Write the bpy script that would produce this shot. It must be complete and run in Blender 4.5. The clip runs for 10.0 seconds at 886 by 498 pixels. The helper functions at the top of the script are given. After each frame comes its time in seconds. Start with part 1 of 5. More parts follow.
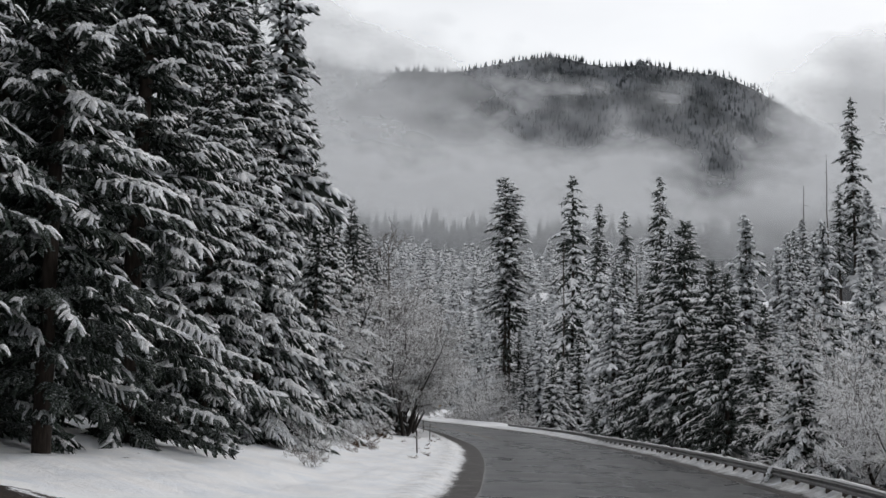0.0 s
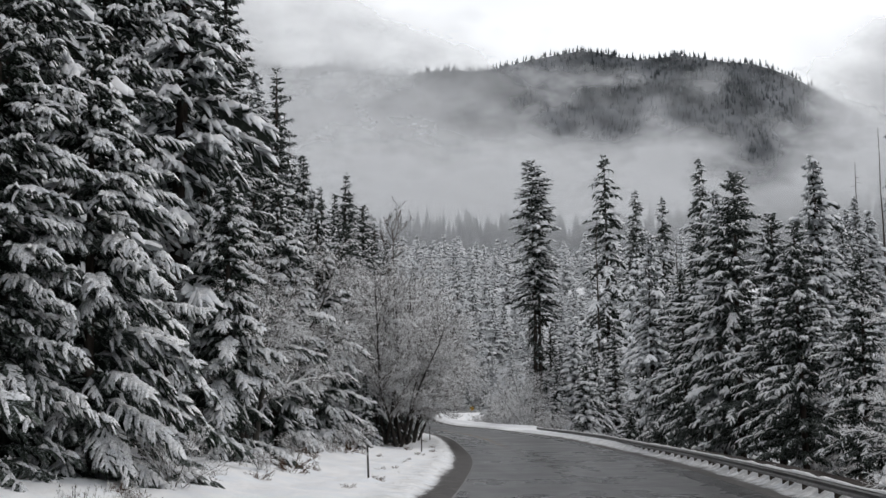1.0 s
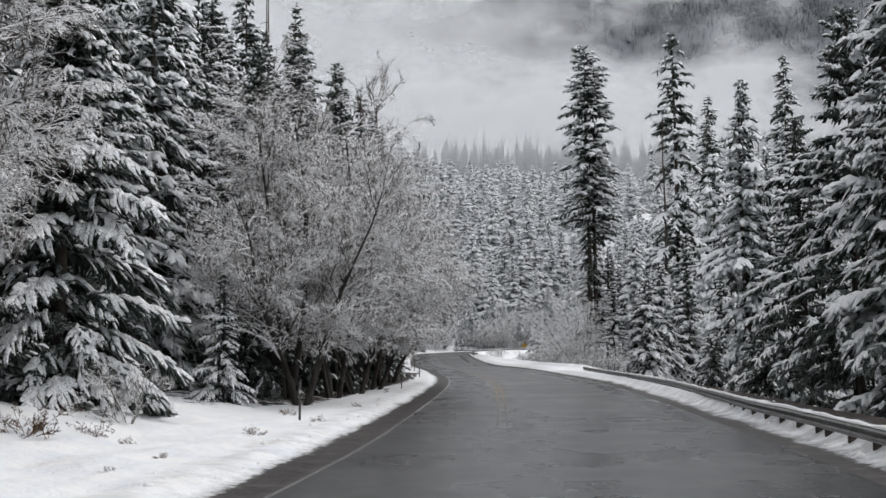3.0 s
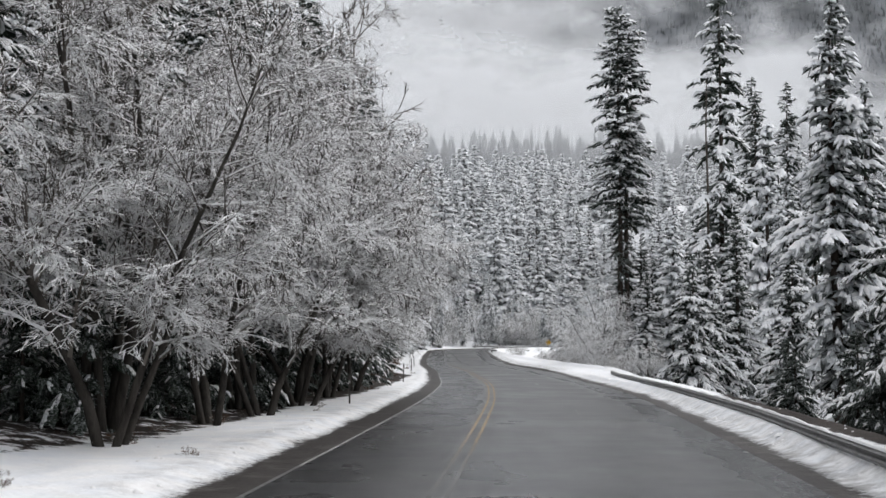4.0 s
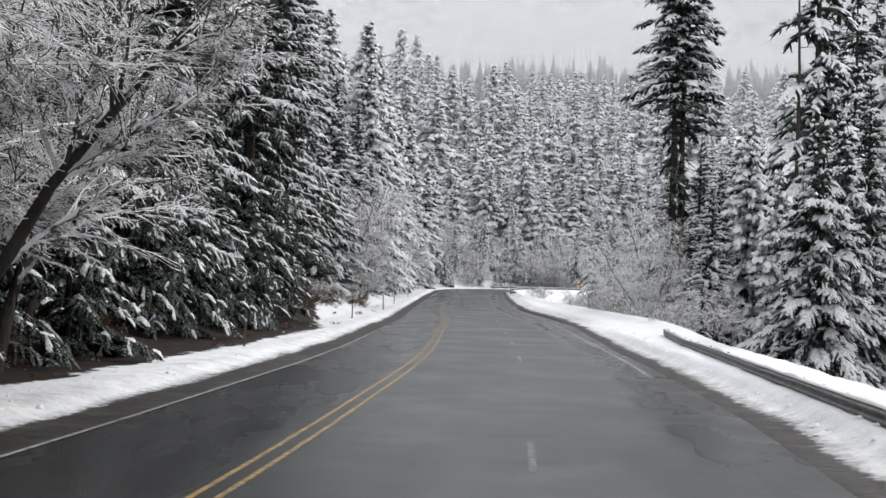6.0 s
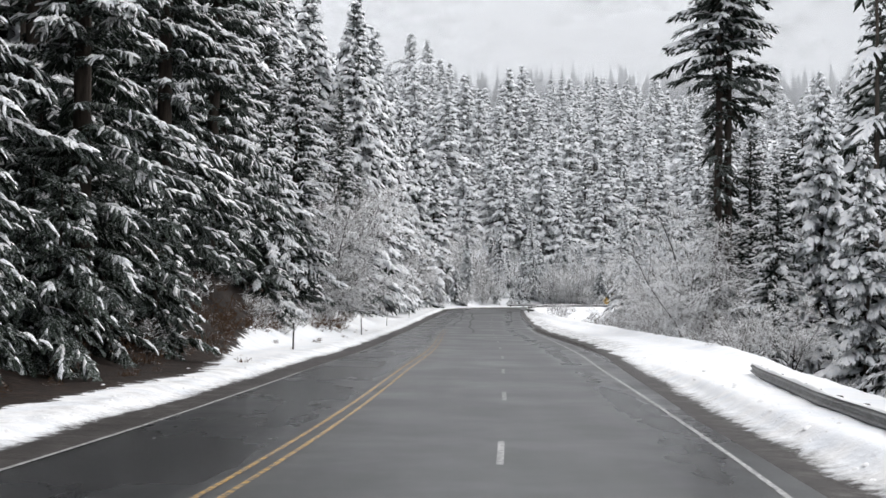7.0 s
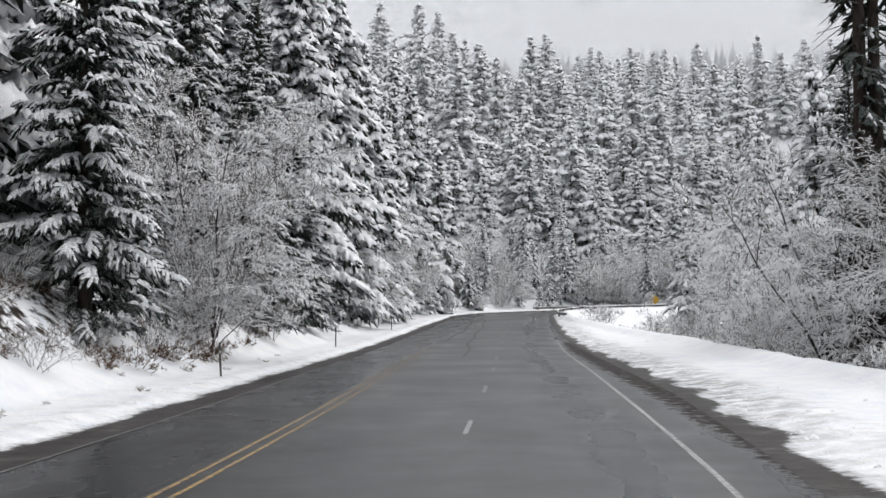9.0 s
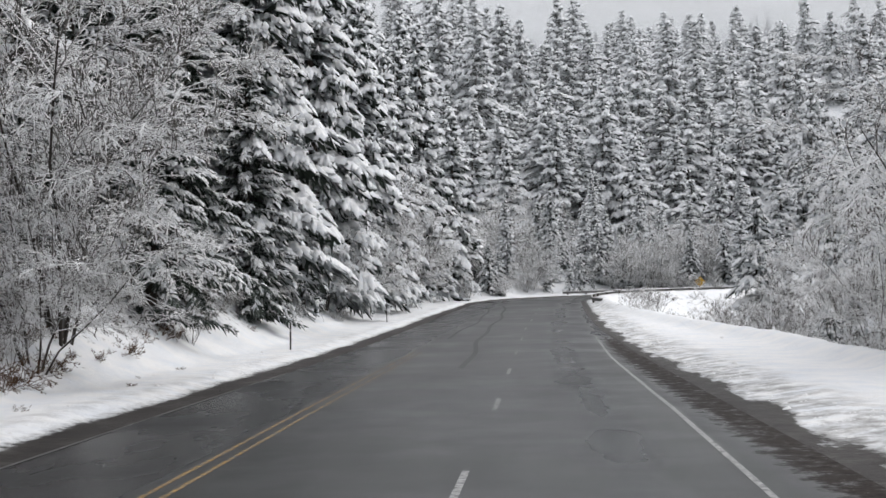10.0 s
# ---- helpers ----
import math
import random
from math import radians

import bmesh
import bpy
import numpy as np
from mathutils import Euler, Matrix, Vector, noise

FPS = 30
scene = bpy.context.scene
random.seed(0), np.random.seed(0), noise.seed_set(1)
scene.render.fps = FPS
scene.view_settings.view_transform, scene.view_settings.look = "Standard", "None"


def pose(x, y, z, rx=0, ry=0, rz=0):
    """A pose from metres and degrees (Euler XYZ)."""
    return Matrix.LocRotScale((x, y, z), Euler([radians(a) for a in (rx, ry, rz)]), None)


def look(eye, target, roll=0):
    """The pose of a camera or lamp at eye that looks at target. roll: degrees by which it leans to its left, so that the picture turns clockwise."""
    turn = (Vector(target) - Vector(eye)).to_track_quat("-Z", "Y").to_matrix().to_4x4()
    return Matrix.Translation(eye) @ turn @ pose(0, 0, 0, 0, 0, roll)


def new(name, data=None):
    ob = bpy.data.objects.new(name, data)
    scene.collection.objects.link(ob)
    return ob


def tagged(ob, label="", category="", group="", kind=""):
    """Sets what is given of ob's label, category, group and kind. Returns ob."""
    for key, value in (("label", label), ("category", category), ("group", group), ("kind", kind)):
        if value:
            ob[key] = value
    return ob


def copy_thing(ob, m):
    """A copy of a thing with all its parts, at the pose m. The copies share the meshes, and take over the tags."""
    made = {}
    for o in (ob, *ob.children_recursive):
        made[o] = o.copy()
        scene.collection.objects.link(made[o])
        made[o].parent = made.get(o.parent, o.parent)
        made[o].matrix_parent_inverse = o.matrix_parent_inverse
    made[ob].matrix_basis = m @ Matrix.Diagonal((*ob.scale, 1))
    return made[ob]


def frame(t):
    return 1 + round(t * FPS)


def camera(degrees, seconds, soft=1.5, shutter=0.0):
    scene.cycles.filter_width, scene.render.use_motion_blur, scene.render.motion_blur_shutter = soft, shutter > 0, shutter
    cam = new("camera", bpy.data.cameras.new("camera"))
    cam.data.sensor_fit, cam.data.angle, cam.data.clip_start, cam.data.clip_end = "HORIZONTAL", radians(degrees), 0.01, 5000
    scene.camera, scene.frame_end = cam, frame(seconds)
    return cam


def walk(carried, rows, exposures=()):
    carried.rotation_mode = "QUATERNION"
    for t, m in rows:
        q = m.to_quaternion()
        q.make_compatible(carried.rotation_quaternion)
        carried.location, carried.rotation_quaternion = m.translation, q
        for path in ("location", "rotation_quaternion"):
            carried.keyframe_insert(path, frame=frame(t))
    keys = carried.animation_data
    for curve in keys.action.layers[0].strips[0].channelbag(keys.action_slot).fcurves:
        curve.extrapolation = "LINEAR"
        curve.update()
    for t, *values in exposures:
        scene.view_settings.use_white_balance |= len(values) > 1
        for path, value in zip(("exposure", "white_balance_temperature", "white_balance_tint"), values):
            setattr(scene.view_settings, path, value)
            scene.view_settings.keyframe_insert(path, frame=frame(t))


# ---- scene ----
# ---- camera and drive ----
cam = camera(40.139, 10.0, soft=1.5)
DRIVE = [  # seconds, x, y, z, heading to the left, pitch, roll
    (0, -23.253, -155.903, 2.599, -6.196, 7.550, 1.036),
    (0.5, -20.545, -146.375, 2.642, -4.877, 8.176, -0.092),
    (1, -17.961, -136.887, 2.661, -4.345, 7.690, -0.459),
    (1.5, -15.823, -127.581, 2.583, -2.950, 5.772, 0.203),
    (2, -13.447, -117.990, 2.489, -2.062, 5.879, -0.718),
    (2.5, -11.401, -107.900, 2.363, -2.026, 7.719, 0.146),
    (3, -9.654, -97.354, 2.271, -1.120, 4.880, -0.804),
    (3.2, -8.861, -93.074, 2.259, -0.461, 4.437, 0.059),
    (4.3, -5.853, -69.430, 2.571, 0.768, 4.977, 0.551),
    (4.5, -5.200, -65.278, 2.552, 1.577, 6.132, 1.964),
    (5, -3.831, -54.964, 2.466, 2.089, 4.741, 3.633),
    (5.5, -2.577, -44.351, 2.409, 2.169, 1.793, 2.688),
    (6.8, -0.792, -14.952, 2.304, 2.462, 1.870, 0.895),
    (7, -0.471, -10.628, 2.295, 3.246, 2.705, 0.964),
    (7.5, 0.000, -0.000, 2.280, 4.209, 2.605, -0.477),
    (8, 0.315, 10.645, 2.329, 4.427, 2.561, 0.134),
    (8.5, 0.549, 21.582, 2.382, 5.026, 1.572, -2.618),
    (9, 0.603, 32.245, 2.396, 4.777, 2.949, -0.775),
    (9.5, 0.476, 43.059, 2.435, 4.472, 3.053, -0.570),
    (10, 0.290, 53.766, 2.503, 6.108, 2.272, -1.329),
]


def aim(x, y, z, yaw, pitch, roll):
    a, b = radians(yaw), radians(pitch)
    return look((x, y, z), (x - math.sin(a) * math.cos(b), y + math.cos(a) * math.cos(b), z + math.sin(b)), roll)


walk(cam, [(t, aim(*p)) for t, *p in DRIVE], [(0.0, -0.85), (0.5, -0.7), (1.0, -0.68), (1.5, -0.65), (2.0, -0.36), (2.5, -0.3), (3.0, -0.32), (4.5, -0.08), (5.5, -0.12), (7.0, 0.1), (8.5, 0.04), (10.0, -0.16)])

# ---- overcast daylight ----
SUN_ELEVATION, SUN_TURN = 38, 50
world = bpy.data.worlds.new("overcast_sky")
scene.world = world
world.use_nodes = True
wt = world.node_tree
wt.nodes.clear()


def wnode(kind, **values):
    n = wt.nodes.new(kind)
    for key, value in values.items():
        n.inputs[key].default_value = value
    return n


sky = wt.nodes.new("ShaderNodeTexSky")
sky.sky_type, sky.sun_disc = "NISHITA", False
sky.sun_elevation, sky.sun_rotation = radians(SUN_ELEVATION), radians(SUN_TURN)
sky_light = wnode("ShaderNodeBackground", Strength=0.05)
wt.links.new(sky.outputs[0], sky_light.inputs[0])
coord = wt.nodes.new("ShaderNodeTexCoord")
stretch = wnode("ShaderNodeMapping", Scale=(1.0, 1.0, 2.6))
wt.links.new(coord.outputs["Generated"], stretch.inputs[0])
cloud_noise = wnode("ShaderNodeTexNoise", Scale=2.4, Detail=6.0, Roughness=0.55)
wt.links.new(stretch.outputs[0], cloud_noise.inputs["Vector"])
cloud_ramp = wt.nodes.new("ShaderNodeValToRGB")
cloud_ramp.color_ramp.elements[0].position, cloud_ramp.color_ramp.elements[0].color = 0.3, (0.80, 0.79, 0.78, 1)
cloud_ramp.color_ramp.elements[1].position, cloud_ramp.color_ramp.elements[1].color = 0.68, (1.0, 0.985, 0.96, 1)
wt.links.new(cloud_noise.outputs[0], cloud_ramp.inputs[0])
cloud_light = wnode("ShaderNodeBackground", Strength=1.0)
wt.links.new(cloud_ramp.outputs[0], cloud_light.inputs[0])
# the cloud is brighter on the sun's side
sun_way = (math.sin(radians(SUN_TURN)) * math.cos(radians(SUN_ELEVATION)), math.cos(radians(SUN_TURN)) * math.cos(radians(SUN_ELEVATION)), math.sin(radians(SUN_ELEVATION)))
toward = wt.nodes.new("ShaderNodeVectorMath")
toward.operation = "DOT_PRODUCT"
wt.links.new(coord.outputs["Generated"], toward.inputs[0])
toward.inputs[1].default_value = sun_way
glow_map = wnode("ShaderNodeMapRange")
for key, value in (("From Min", -0.4), ("From Max", 1.0), ("To Min", 0.72), ("To Max", 1.7)):
    glow_map.inputs[key].default_value = value
wt.links.new(toward.outputs["Value"], glow_map.inputs["Value"])
wt.links.new(glow_map.outputs[0], cloud_light.inputs["Strength"])
both = wt.nodes.new("ShaderNodeAddShader")
wt.links.new(sky_light.outputs[0], both.inputs[0])
wt.links.new(cloud_light.outputs[0], both.inputs[1])
world_out = wt.nodes.new("ShaderNodeOutputWorld")
wt.links.new(both.outputs[0], world_out.inputs[0])

sun = new("sun", bpy.data.lights.new("sun", "SUN"))
sun.data.energy, sun.data.angle, sun.data.color = 1.1, radians(22), (1.0, 0.97, 0.93)
sun_from = Vector((math.sin(radians(SUN_TURN)) * math.cos(radians(SUN_ELEVATION)), math.cos(radians(SUN_TURN)) * math.cos(radians(SUN_ELEVATION)), math.sin(radians(SUN_ELEVATION))))
sun.matrix_world = look(sun_from * 100, (0, 0, 0))


# ---- materials ----
class Mat:
    """A node material with short helpers."""

    def __init__(self, name, rough=0.6, metal=0.0, spec=0.5):
        self.blend = "LINEAR"
        self.m = bpy.data.materials.new(name)
        self.m.use_nodes = True
        self.t = self.m.node_tree
        self.b = self.t.nodes["Principled BSDF"]
        self.b.inputs["Roughness"].default_value = rough
        self.b.inputs["Metallic"].default_value = metal
        self.b.inputs["Specular IOR Level"].default_value = spec

    def node(self, kind, **values):
        n = self.t.nodes.new(kind)
        for key, value in values.items():
            n.inputs[key].default_value = value
        return n

    def link(self, a, b):
        self.t.links.new(a, b)

    def place(self):
        return self.node("ShaderNodeNewGeometry").outputs["Position"]

    def noise(self, scale, detail=4.0, rough=0.55, vec=None):
        n = self.node("ShaderNodeTexNoise", Scale=scale, Detail=detail, Roughness=rough)
        self.link(vec or self.place(), n.inputs["Vector"])
        return n.outputs[0]

    def ramp(self, fac, *stops):
        n = self.node("ShaderNodeValToRGB")
        e = n.color_ramp.elements
        while len(e) < len(stops):
            e.new(0.5)
        n.color_ramp.interpolation = self.blend
        for el, (p, c) in zip(e, stops):
            el.position = p
            el.color = (*c, 1) if len(c) == 3 else c
        self.link(fac, n.inputs[0])
        return n.outputs[0]

    def mix(self, fac, a, b):
        n = self.node("ShaderNodeMix")
        n.data_type = "RGBA"
        for k, v in ((0, fac), (6, a), (7, b)):
            if isinstance(v, (float, int)):
                n.inputs[k].default_value = v
            elif isinstance(v, tuple):
                n.inputs[k].default_value = (*v, 1)
            else:
                self.link(v, n.inputs[k])
        return n.outputs[2]

    def calc(self, op, a, b=0.0, c=0.0):
        n = self.node("ShaderNodeMath")
        n.operation = op
        for k, v in enumerate((a, b, c)):
            if isinstance(v, (float, int)):
                n.inputs[k].default_value = v
            else:
                self.link(v, n.inputs[k])
        return n.outputs[0]

    def attr(self, name):
        n = self.node("ShaderNodeAttribute")
        n.attribute_name = name
        return n.outputs["Fac"]

    def up(self):
        n = self.node("ShaderNodeSeparateXYZ")
        self.link(self.node("ShaderNodeNewGeometry").outputs["Normal"], n.inputs[0])
        return n.outputs[2]

    def bump(self, height, strength=0.4, dist=0.02):
        n = self.node("ShaderNodeBump", Strength=strength, Distance=dist)
        self.link(height, n.inputs["Height"])
        self.link(n.outputs[0], self.b.inputs["Normal"])

    def colour(self, c):
        if isinstance(c, tuple):
            self.b.inputs["Base Color"].default_value = (*c, 1)
        else:
            self.link(c, self.b.inputs["Base Color"])
        return self


SNOW = (0.89, 0.89, 0.9)


def snow_material(name, grain, thin):
    """Snow on boughs, with needles showing through here and there."""
    m = Mat(name, 0.75, spec=0.25)
    white = m.ramp(m.noise(3.0), (0.35, (0.76, 0.78, 0.82)), (0.6, SNOW))
    through_ = m.ramp(m.noise(grain, 5.0, 0.7), (thin, (0, 0, 0)), (thin + 0.13, (0.75, 0.75, 0.75)))
    m.colour(m.mix(through_, white, (0.06, 0.07, 0.06)))
    m.bump(m.noise(22.0), 0.35, 0.03)
    return m.m


def needle_material(name, dark, light, dusted=0.5):
    m = Mat(name, 0.7, spec=0.25)
    rnd = m.node("ShaderNodeObjectInfo").outputs["Random"]
    isle = m.node("ShaderNodeNewGeometry").outputs["Random Per Island"]
    base = m.mix(isle, dark, light)
    base = m.mix(m.calc("MULTIPLY", rnd, 0.5), base, tuple(c * 0.7 for c in dark))
    dust = m.ramp(m.noise(18.0, 5.0, 0.7), (dusted, (0, 0, 0)), (dusted + 0.14, (0.8, 0.8, 0.8)))
    frost = m.calc("MULTIPLY", m.ramp(m.up(), (0.2, (0, 0, 0)), (0.75, (1, 1, 1))), dust)
    m.colour(m.mix(frost, base, (0.72, 0.75, 0.78)))
    return m.m


def plain(name, c, rough=0.6, vary=0.25):
    m = Mat(name, rough)
    m.colour(m.ramp(m.noise(8.0, 6.0), (0.3, tuple(v * (1 - vary) for v in c)), (0.7, c)))
    return m.m


def bark_material(name, dark, light, scale=6.0):
    m = Mat(name, 0.9, spec=0.15)
    st = m.node("ShaderNodeMapping", Scale=(1, 1, 0.18))
    m.link(m.place(), st.inputs[0])
    n = m.noise(scale, 6.0, 0.65, st.outputs[0])
    m.colour(m.ramp(n, (0.3, dark), (0.7, light)))
    m.bump(n, 0.9, 0.06)
    return m.m


def twig_material(name, wood, wood2, low=0.02, high=0.3, cover=0.38):
    """Bare wood with the snow that lies on its upper side."""
    m = Mat(name, 0.85, spec=0.2)
    isle = m.node("ShaderNodeNewGeometry").outputs["Random Per Island"]
    bare = m.mix(isle, wood, wood2)
    lies = m.ramp(m.up(), (low, (0, 0, 0)), (high, (1, 1, 1)))
    some = m.ramp(m.noise(2.2), (cover, (0, 0, 0)), (cover + 0.12, (1, 1, 1)))
    m.colour(m.mix(m.calc("MULTIPLY", lies, some), bare, SNOW))
    return m.m


def ground_material():
    m = Mat("snowy_ground", 0.8, spec=0.25)
    white = m.ramp(m.noise(0.9, 5.0), (0.3, (0.78, 0.81, 0.86)), (0.62, SNOW))
    # brown litter, kept near black to carry the shade under the trees too
    litter_and_shade = m.ramp(m.noise(3.0, 8.0, 0.7), (0.3, (0.004, 0.003, 0.003)), (0.52, (0.018, 0.011, 0.008)), (0.66, (0.04, 0.024, 0.017)), (0.76, (0.12, 0.1, 0.085)))
    tar = m.ramp(m.noise(1.1, 6.0, 0.65), (0.33, (0.02, 0.017, 0.016)), (0.55, (0.042, 0.037, 0.035)), (0.7, (0.1, 0.095, 0.09)))
    ragged = m.calc("MULTIPLY_ADD", m.noise(1.6, 6.0, 0.7), 0.9, -0.45)
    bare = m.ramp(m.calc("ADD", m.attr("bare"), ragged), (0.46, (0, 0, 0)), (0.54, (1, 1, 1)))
    st = m.node("ShaderNodeMapping", Scale=(1.3, 0.3, 1.0))
    m.link(m.place(), st.inputs[0])
    torn = m.calc("MULTIPLY", m.calc("SUBTRACT", m.noise(0.8, 3.0, 0.6, st.outputs[0]), 0.5), m.calc("MULTIPLY", m.attr("rag"), 5.0))
    fray = m.calc("MULTIPLY_ADD", m.noise(4.0, 6.0, 0.75), 0.9, -0.45)
    reach = m.calc("ADD", m.attr("off"), m.calc("ADD", torn, fray))
    lies = m.ramp(m.calc("MULTIPLY_ADD", reach, 0.5, 0.5), (0.46, (0, 0, 0)), (0.54, (0.65, 0.65, 0.65)), (0.66, (1, 1, 1)))
    grey = m.calc("MULTIPLY", m.attr("track"), m.ramp(m.noise(1.2, 5.0, 0.7), (0.4, (0, 0, 0)), (0.62, (0.75, 0.75, 0.75))))
    top = m.mix(grey, m.mix(bare, white, litter_and_shade), (0.3, 0.295, 0.29))
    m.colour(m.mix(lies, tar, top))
    m.link(m.ramp(lies, (0.0, (0.2, 0.2, 0.2)), (0.6, (0.25, 0.25, 0.25))), m.b.inputs["Specular IOR Level"])
    m.link(m.ramp(lies, (0.0, (0.6, 0.6, 0.6)), (0.6, (0.8, 0.8, 0.8))), m.b.inputs["Roughness"])
    m.bump(m.noise(2.6, 7.0, 0.65), 0.6, 0.12)
    return m.m


def road_material():
    m = Mat("wet_asphalt", 0.45, spec=0.3)
    m.blend = "EASE"
    grit = m.noise(60.0, 3.0)
    st = m.node("ShaderNodeMapping", Scale=(1.2, 0.10, 1))
    m.link(m.place(), st.inputs[0])
    streak = m.noise(1.0, 6.0, 0.6, st.outputs[0])
    patch = m.noise(0.22, 4.0)
    base = m.ramp(streak, (0.3, (0.02, 0.021, 0.022)), (0.7, (0.043, 0.044, 0.046)))
    base = m.mix(m.ramp(grit, (0.35, (0, 0, 0)), (0.75, (0.35, 0.35, 0.35))), base, (0.11, 0.11, 0.11))
    blot = m.ramp(m.noise(0.5, 4.0, 0.5), (0.48, (0, 0, 0)), (0.74, (0.7, 0.7, 0.7)))
    smear = m.ramp(m.noise(0.35, 4.0, 0.6, st.outputs[0]), (0.46, (0, 0, 0)), (0.72, (0.6, 0.6, 0.6)))
    base = m.mix(smear, base, (0.02, 0.02, 0.021))
    base = m.mix(blot, base, (0.018, 0.018, 0.02))
    pale = m.ramp(m.noise(0.16, 4.0, 0.5), (0.42, (0, 0, 0)), (0.72, (0.5, 0.5, 0.5)))
    base = m.mix(pale, base, (0.062, 0.062, 0.064))
    # wet stretches; the near-black colour also paints in the reflected dark trees
    wet_and_dark = m.calc("MULTIPLY", m.attr("wet_and_dark"), m.ramp(m.noise(0.7, 4.0, 0.55, st.outputs[0]), (0.3, (0.6, 0.6, 0.6)), (0.7, (1, 1, 1))))
    base = m.mix(m.calc("MULTIPLY", wet_and_dark, 0.95), base, (0.013, 0.013, 0.015))
    edge = m.ramp(m.calc("ADD", m.attr("slush"), m.calc("MULTIPLY_ADD", m.noise(2.2, 6.0, 0.7), 0.8, -0.4)), (0.42, (0, 0, 0)), (0.62, (1, 1, 1)))
    mud = m.ramp(m.noise(5.0, 6.0, 0.7), (0.3, (0.02, 0.017, 0.016)), (0.58, (0.048, 0.041, 0.038)), (0.76, (0.34, 0.34, 0.34)))
    m.colour(m.mix(edge, base, mud))
    gloss = m.ramp(m.calc("ADD", m.calc("MULTIPLY", wet_and_dark, -0.5), patch), (0.0, (0.22, 0.22, 0.22)), (0.65, (0.44, 0.44, 0.44)))
    m.link(m.mix(edge, gloss, (0.85, 0.85, 0.85)), m.b.inputs["Roughness"])
    m.link(m.mix(edge, (0.3, 0.3, 0.3), (0.08, 0.08, 0.08)), m.b.inputs["Specular IOR Level"])
    m.bump(grit, 0.25, 0.006)
    return m.m


def paint_material(name, c, cover, *fades):
    """Worn road paint: the asphalt shows through; fade: pairs of places along y between which the paint's cover
    changes.
    """
    m = Mat(name, 0.5)
    n = m.noise(7.0, 8.0, 0.75)
    for k, fade in enumerate(fades):
        at = m.node("ShaderNodeSeparateXYZ")
        m.link(m.place(), at.inputs[0])
        less = m.node("ShaderNodeMapRange")
        m.link(at.outputs[1], less.inputs["Value"])
        for key, value in (("From Min", fade[0]), ("From Max", fade[1]), ("To Min", (0.25, 0.0)[k]), ("To Max", (0.0, 0.07)[k])):
            less.inputs[key].default_value = value
        n = m.calc("ADD", n, less.outputs[0])
    m.colour(m.mix(m.ramp(n, (cover - 0.1, (0, 0, 0)), (cover + 0.1, (1, 1, 1))), c, (0.06, 0.06, 0.06)))
    return m.m


def steel_material():
    m = Mat("galvanised_steel", 0.5, metal=0.35)
    m.colour(m.ramp(m.noise(3.0, 6.0, 0.7), (0.3, (0.09, 0.085, 0.08)), (0.7, (0.23, 0.23, 0.23))))
    return m.m


def mist_material(name, scale, low, high, seed, dens=1.0, lean=0.0, foot=None):
    """Thin cloud: scatters daylight, densest below, torn by noise above."""
    m = Mat(name)
    out = m.t.nodes["Material Output"]
    at = m.node("ShaderNodeSeparateXYZ")
    m.link(m.place(), at.inputs[0])
    st = m.node("ShaderNodeMapping", Scale=(scale, scale, scale * 1.7), Location=(seed, seed, 0))
    m.link(m.place(), st.inputs[0])
    n = m.noise(1.0, 5.0, 0.52, st.outputs[0])
    level = m.calc("ADD", at.outputs[2], m.calc("MULTIPLY", m.calc("SUBTRACT", n, 0.5), (high - low) * 3.6))
    level = m.calc("ADD", level, m.calc("MULTIPLY", at.outputs[0], lean))
    level = m.calc("DIVIDE", m.calc("SUBTRACT", level, low), high - low)
    thick = m.calc("MULTIPLY", m.ramp(level, (0.0, (1, 1, 1)), (0.45, (0.6, 0.6, 0.6)), (1.0, (0, 0, 0))), dens)
    if foot:
        up_ = m.calc("DIVIDE", m.calc("SUBTRACT", at.outputs[2], foot[0]), foot[1] - foot[0])
        thick = m.calc("MULTIPLY", thick, m.ramp(up_, (0.0, (foot[2],) * 3), (1.0, (1, 1, 1))))
    edge = m.attr("fade")
    thick = m.calc("MULTIPLY", thick, edge)
    clear = m.node("ShaderNodeBsdfTransparent")
    white = m.node("ShaderNodeBsdfDiffuse", Color=(0.93, 0.94, 0.96, 1))
    glow = m.node("ShaderNodeBsdfTranslucent", Color=(0.93, 0.94, 0.96, 1))
    half = m.node("ShaderNodeMixShader", Fac=0.5)
    m.link(white.outputs[0], half.inputs[1])
    m.link(glow.outputs[0], half.inputs[2])
    both_ = m.node("ShaderNodeMixShader")
    m.link(thick, both_.inputs[0])
    m.link(clear.outputs[0], both_.inputs[1])
    m.link(half.outputs[0], both_.inputs[2])
    m.link(both_.outputs[0], out.inputs[0])
    return m.m


M_SNOW = snow_material("bough_snow", 17.0, 0.5)
M_SNOW_WOOD = snow_material("wood_snow", 5.0, 0.6)
M_SNOW_FAR = plain("packed_snow", SNOW, 0.8, 0.12)
M_FIR = needle_material("fir_needles", (0.012, 0.02, 0.014), (0.03, 0.045, 0.03))
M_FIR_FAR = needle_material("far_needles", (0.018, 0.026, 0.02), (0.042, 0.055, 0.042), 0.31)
M_BARK = bark_material("fir_bark", (0.018, 0.014, 0.012), (0.075, 0.06, 0.05))
M_TWIG = twig_material("snowy_twigs", (0.05, 0.042, 0.036), (0.15, 0.135, 0.12), -0.05, 0.3, 0.34)
M_TWIG_WHITE = twig_material("white_twigs", (0.06, 0.053, 0.048), (0.22, 0.205, 0.19), -0.5, 0.05, 0.1)
M_LIMB = twig_material("snowy_limbs", (0.03, 0.026, 0.023), (0.06, 0.052, 0.046), 0.2, 0.5, 0.3)
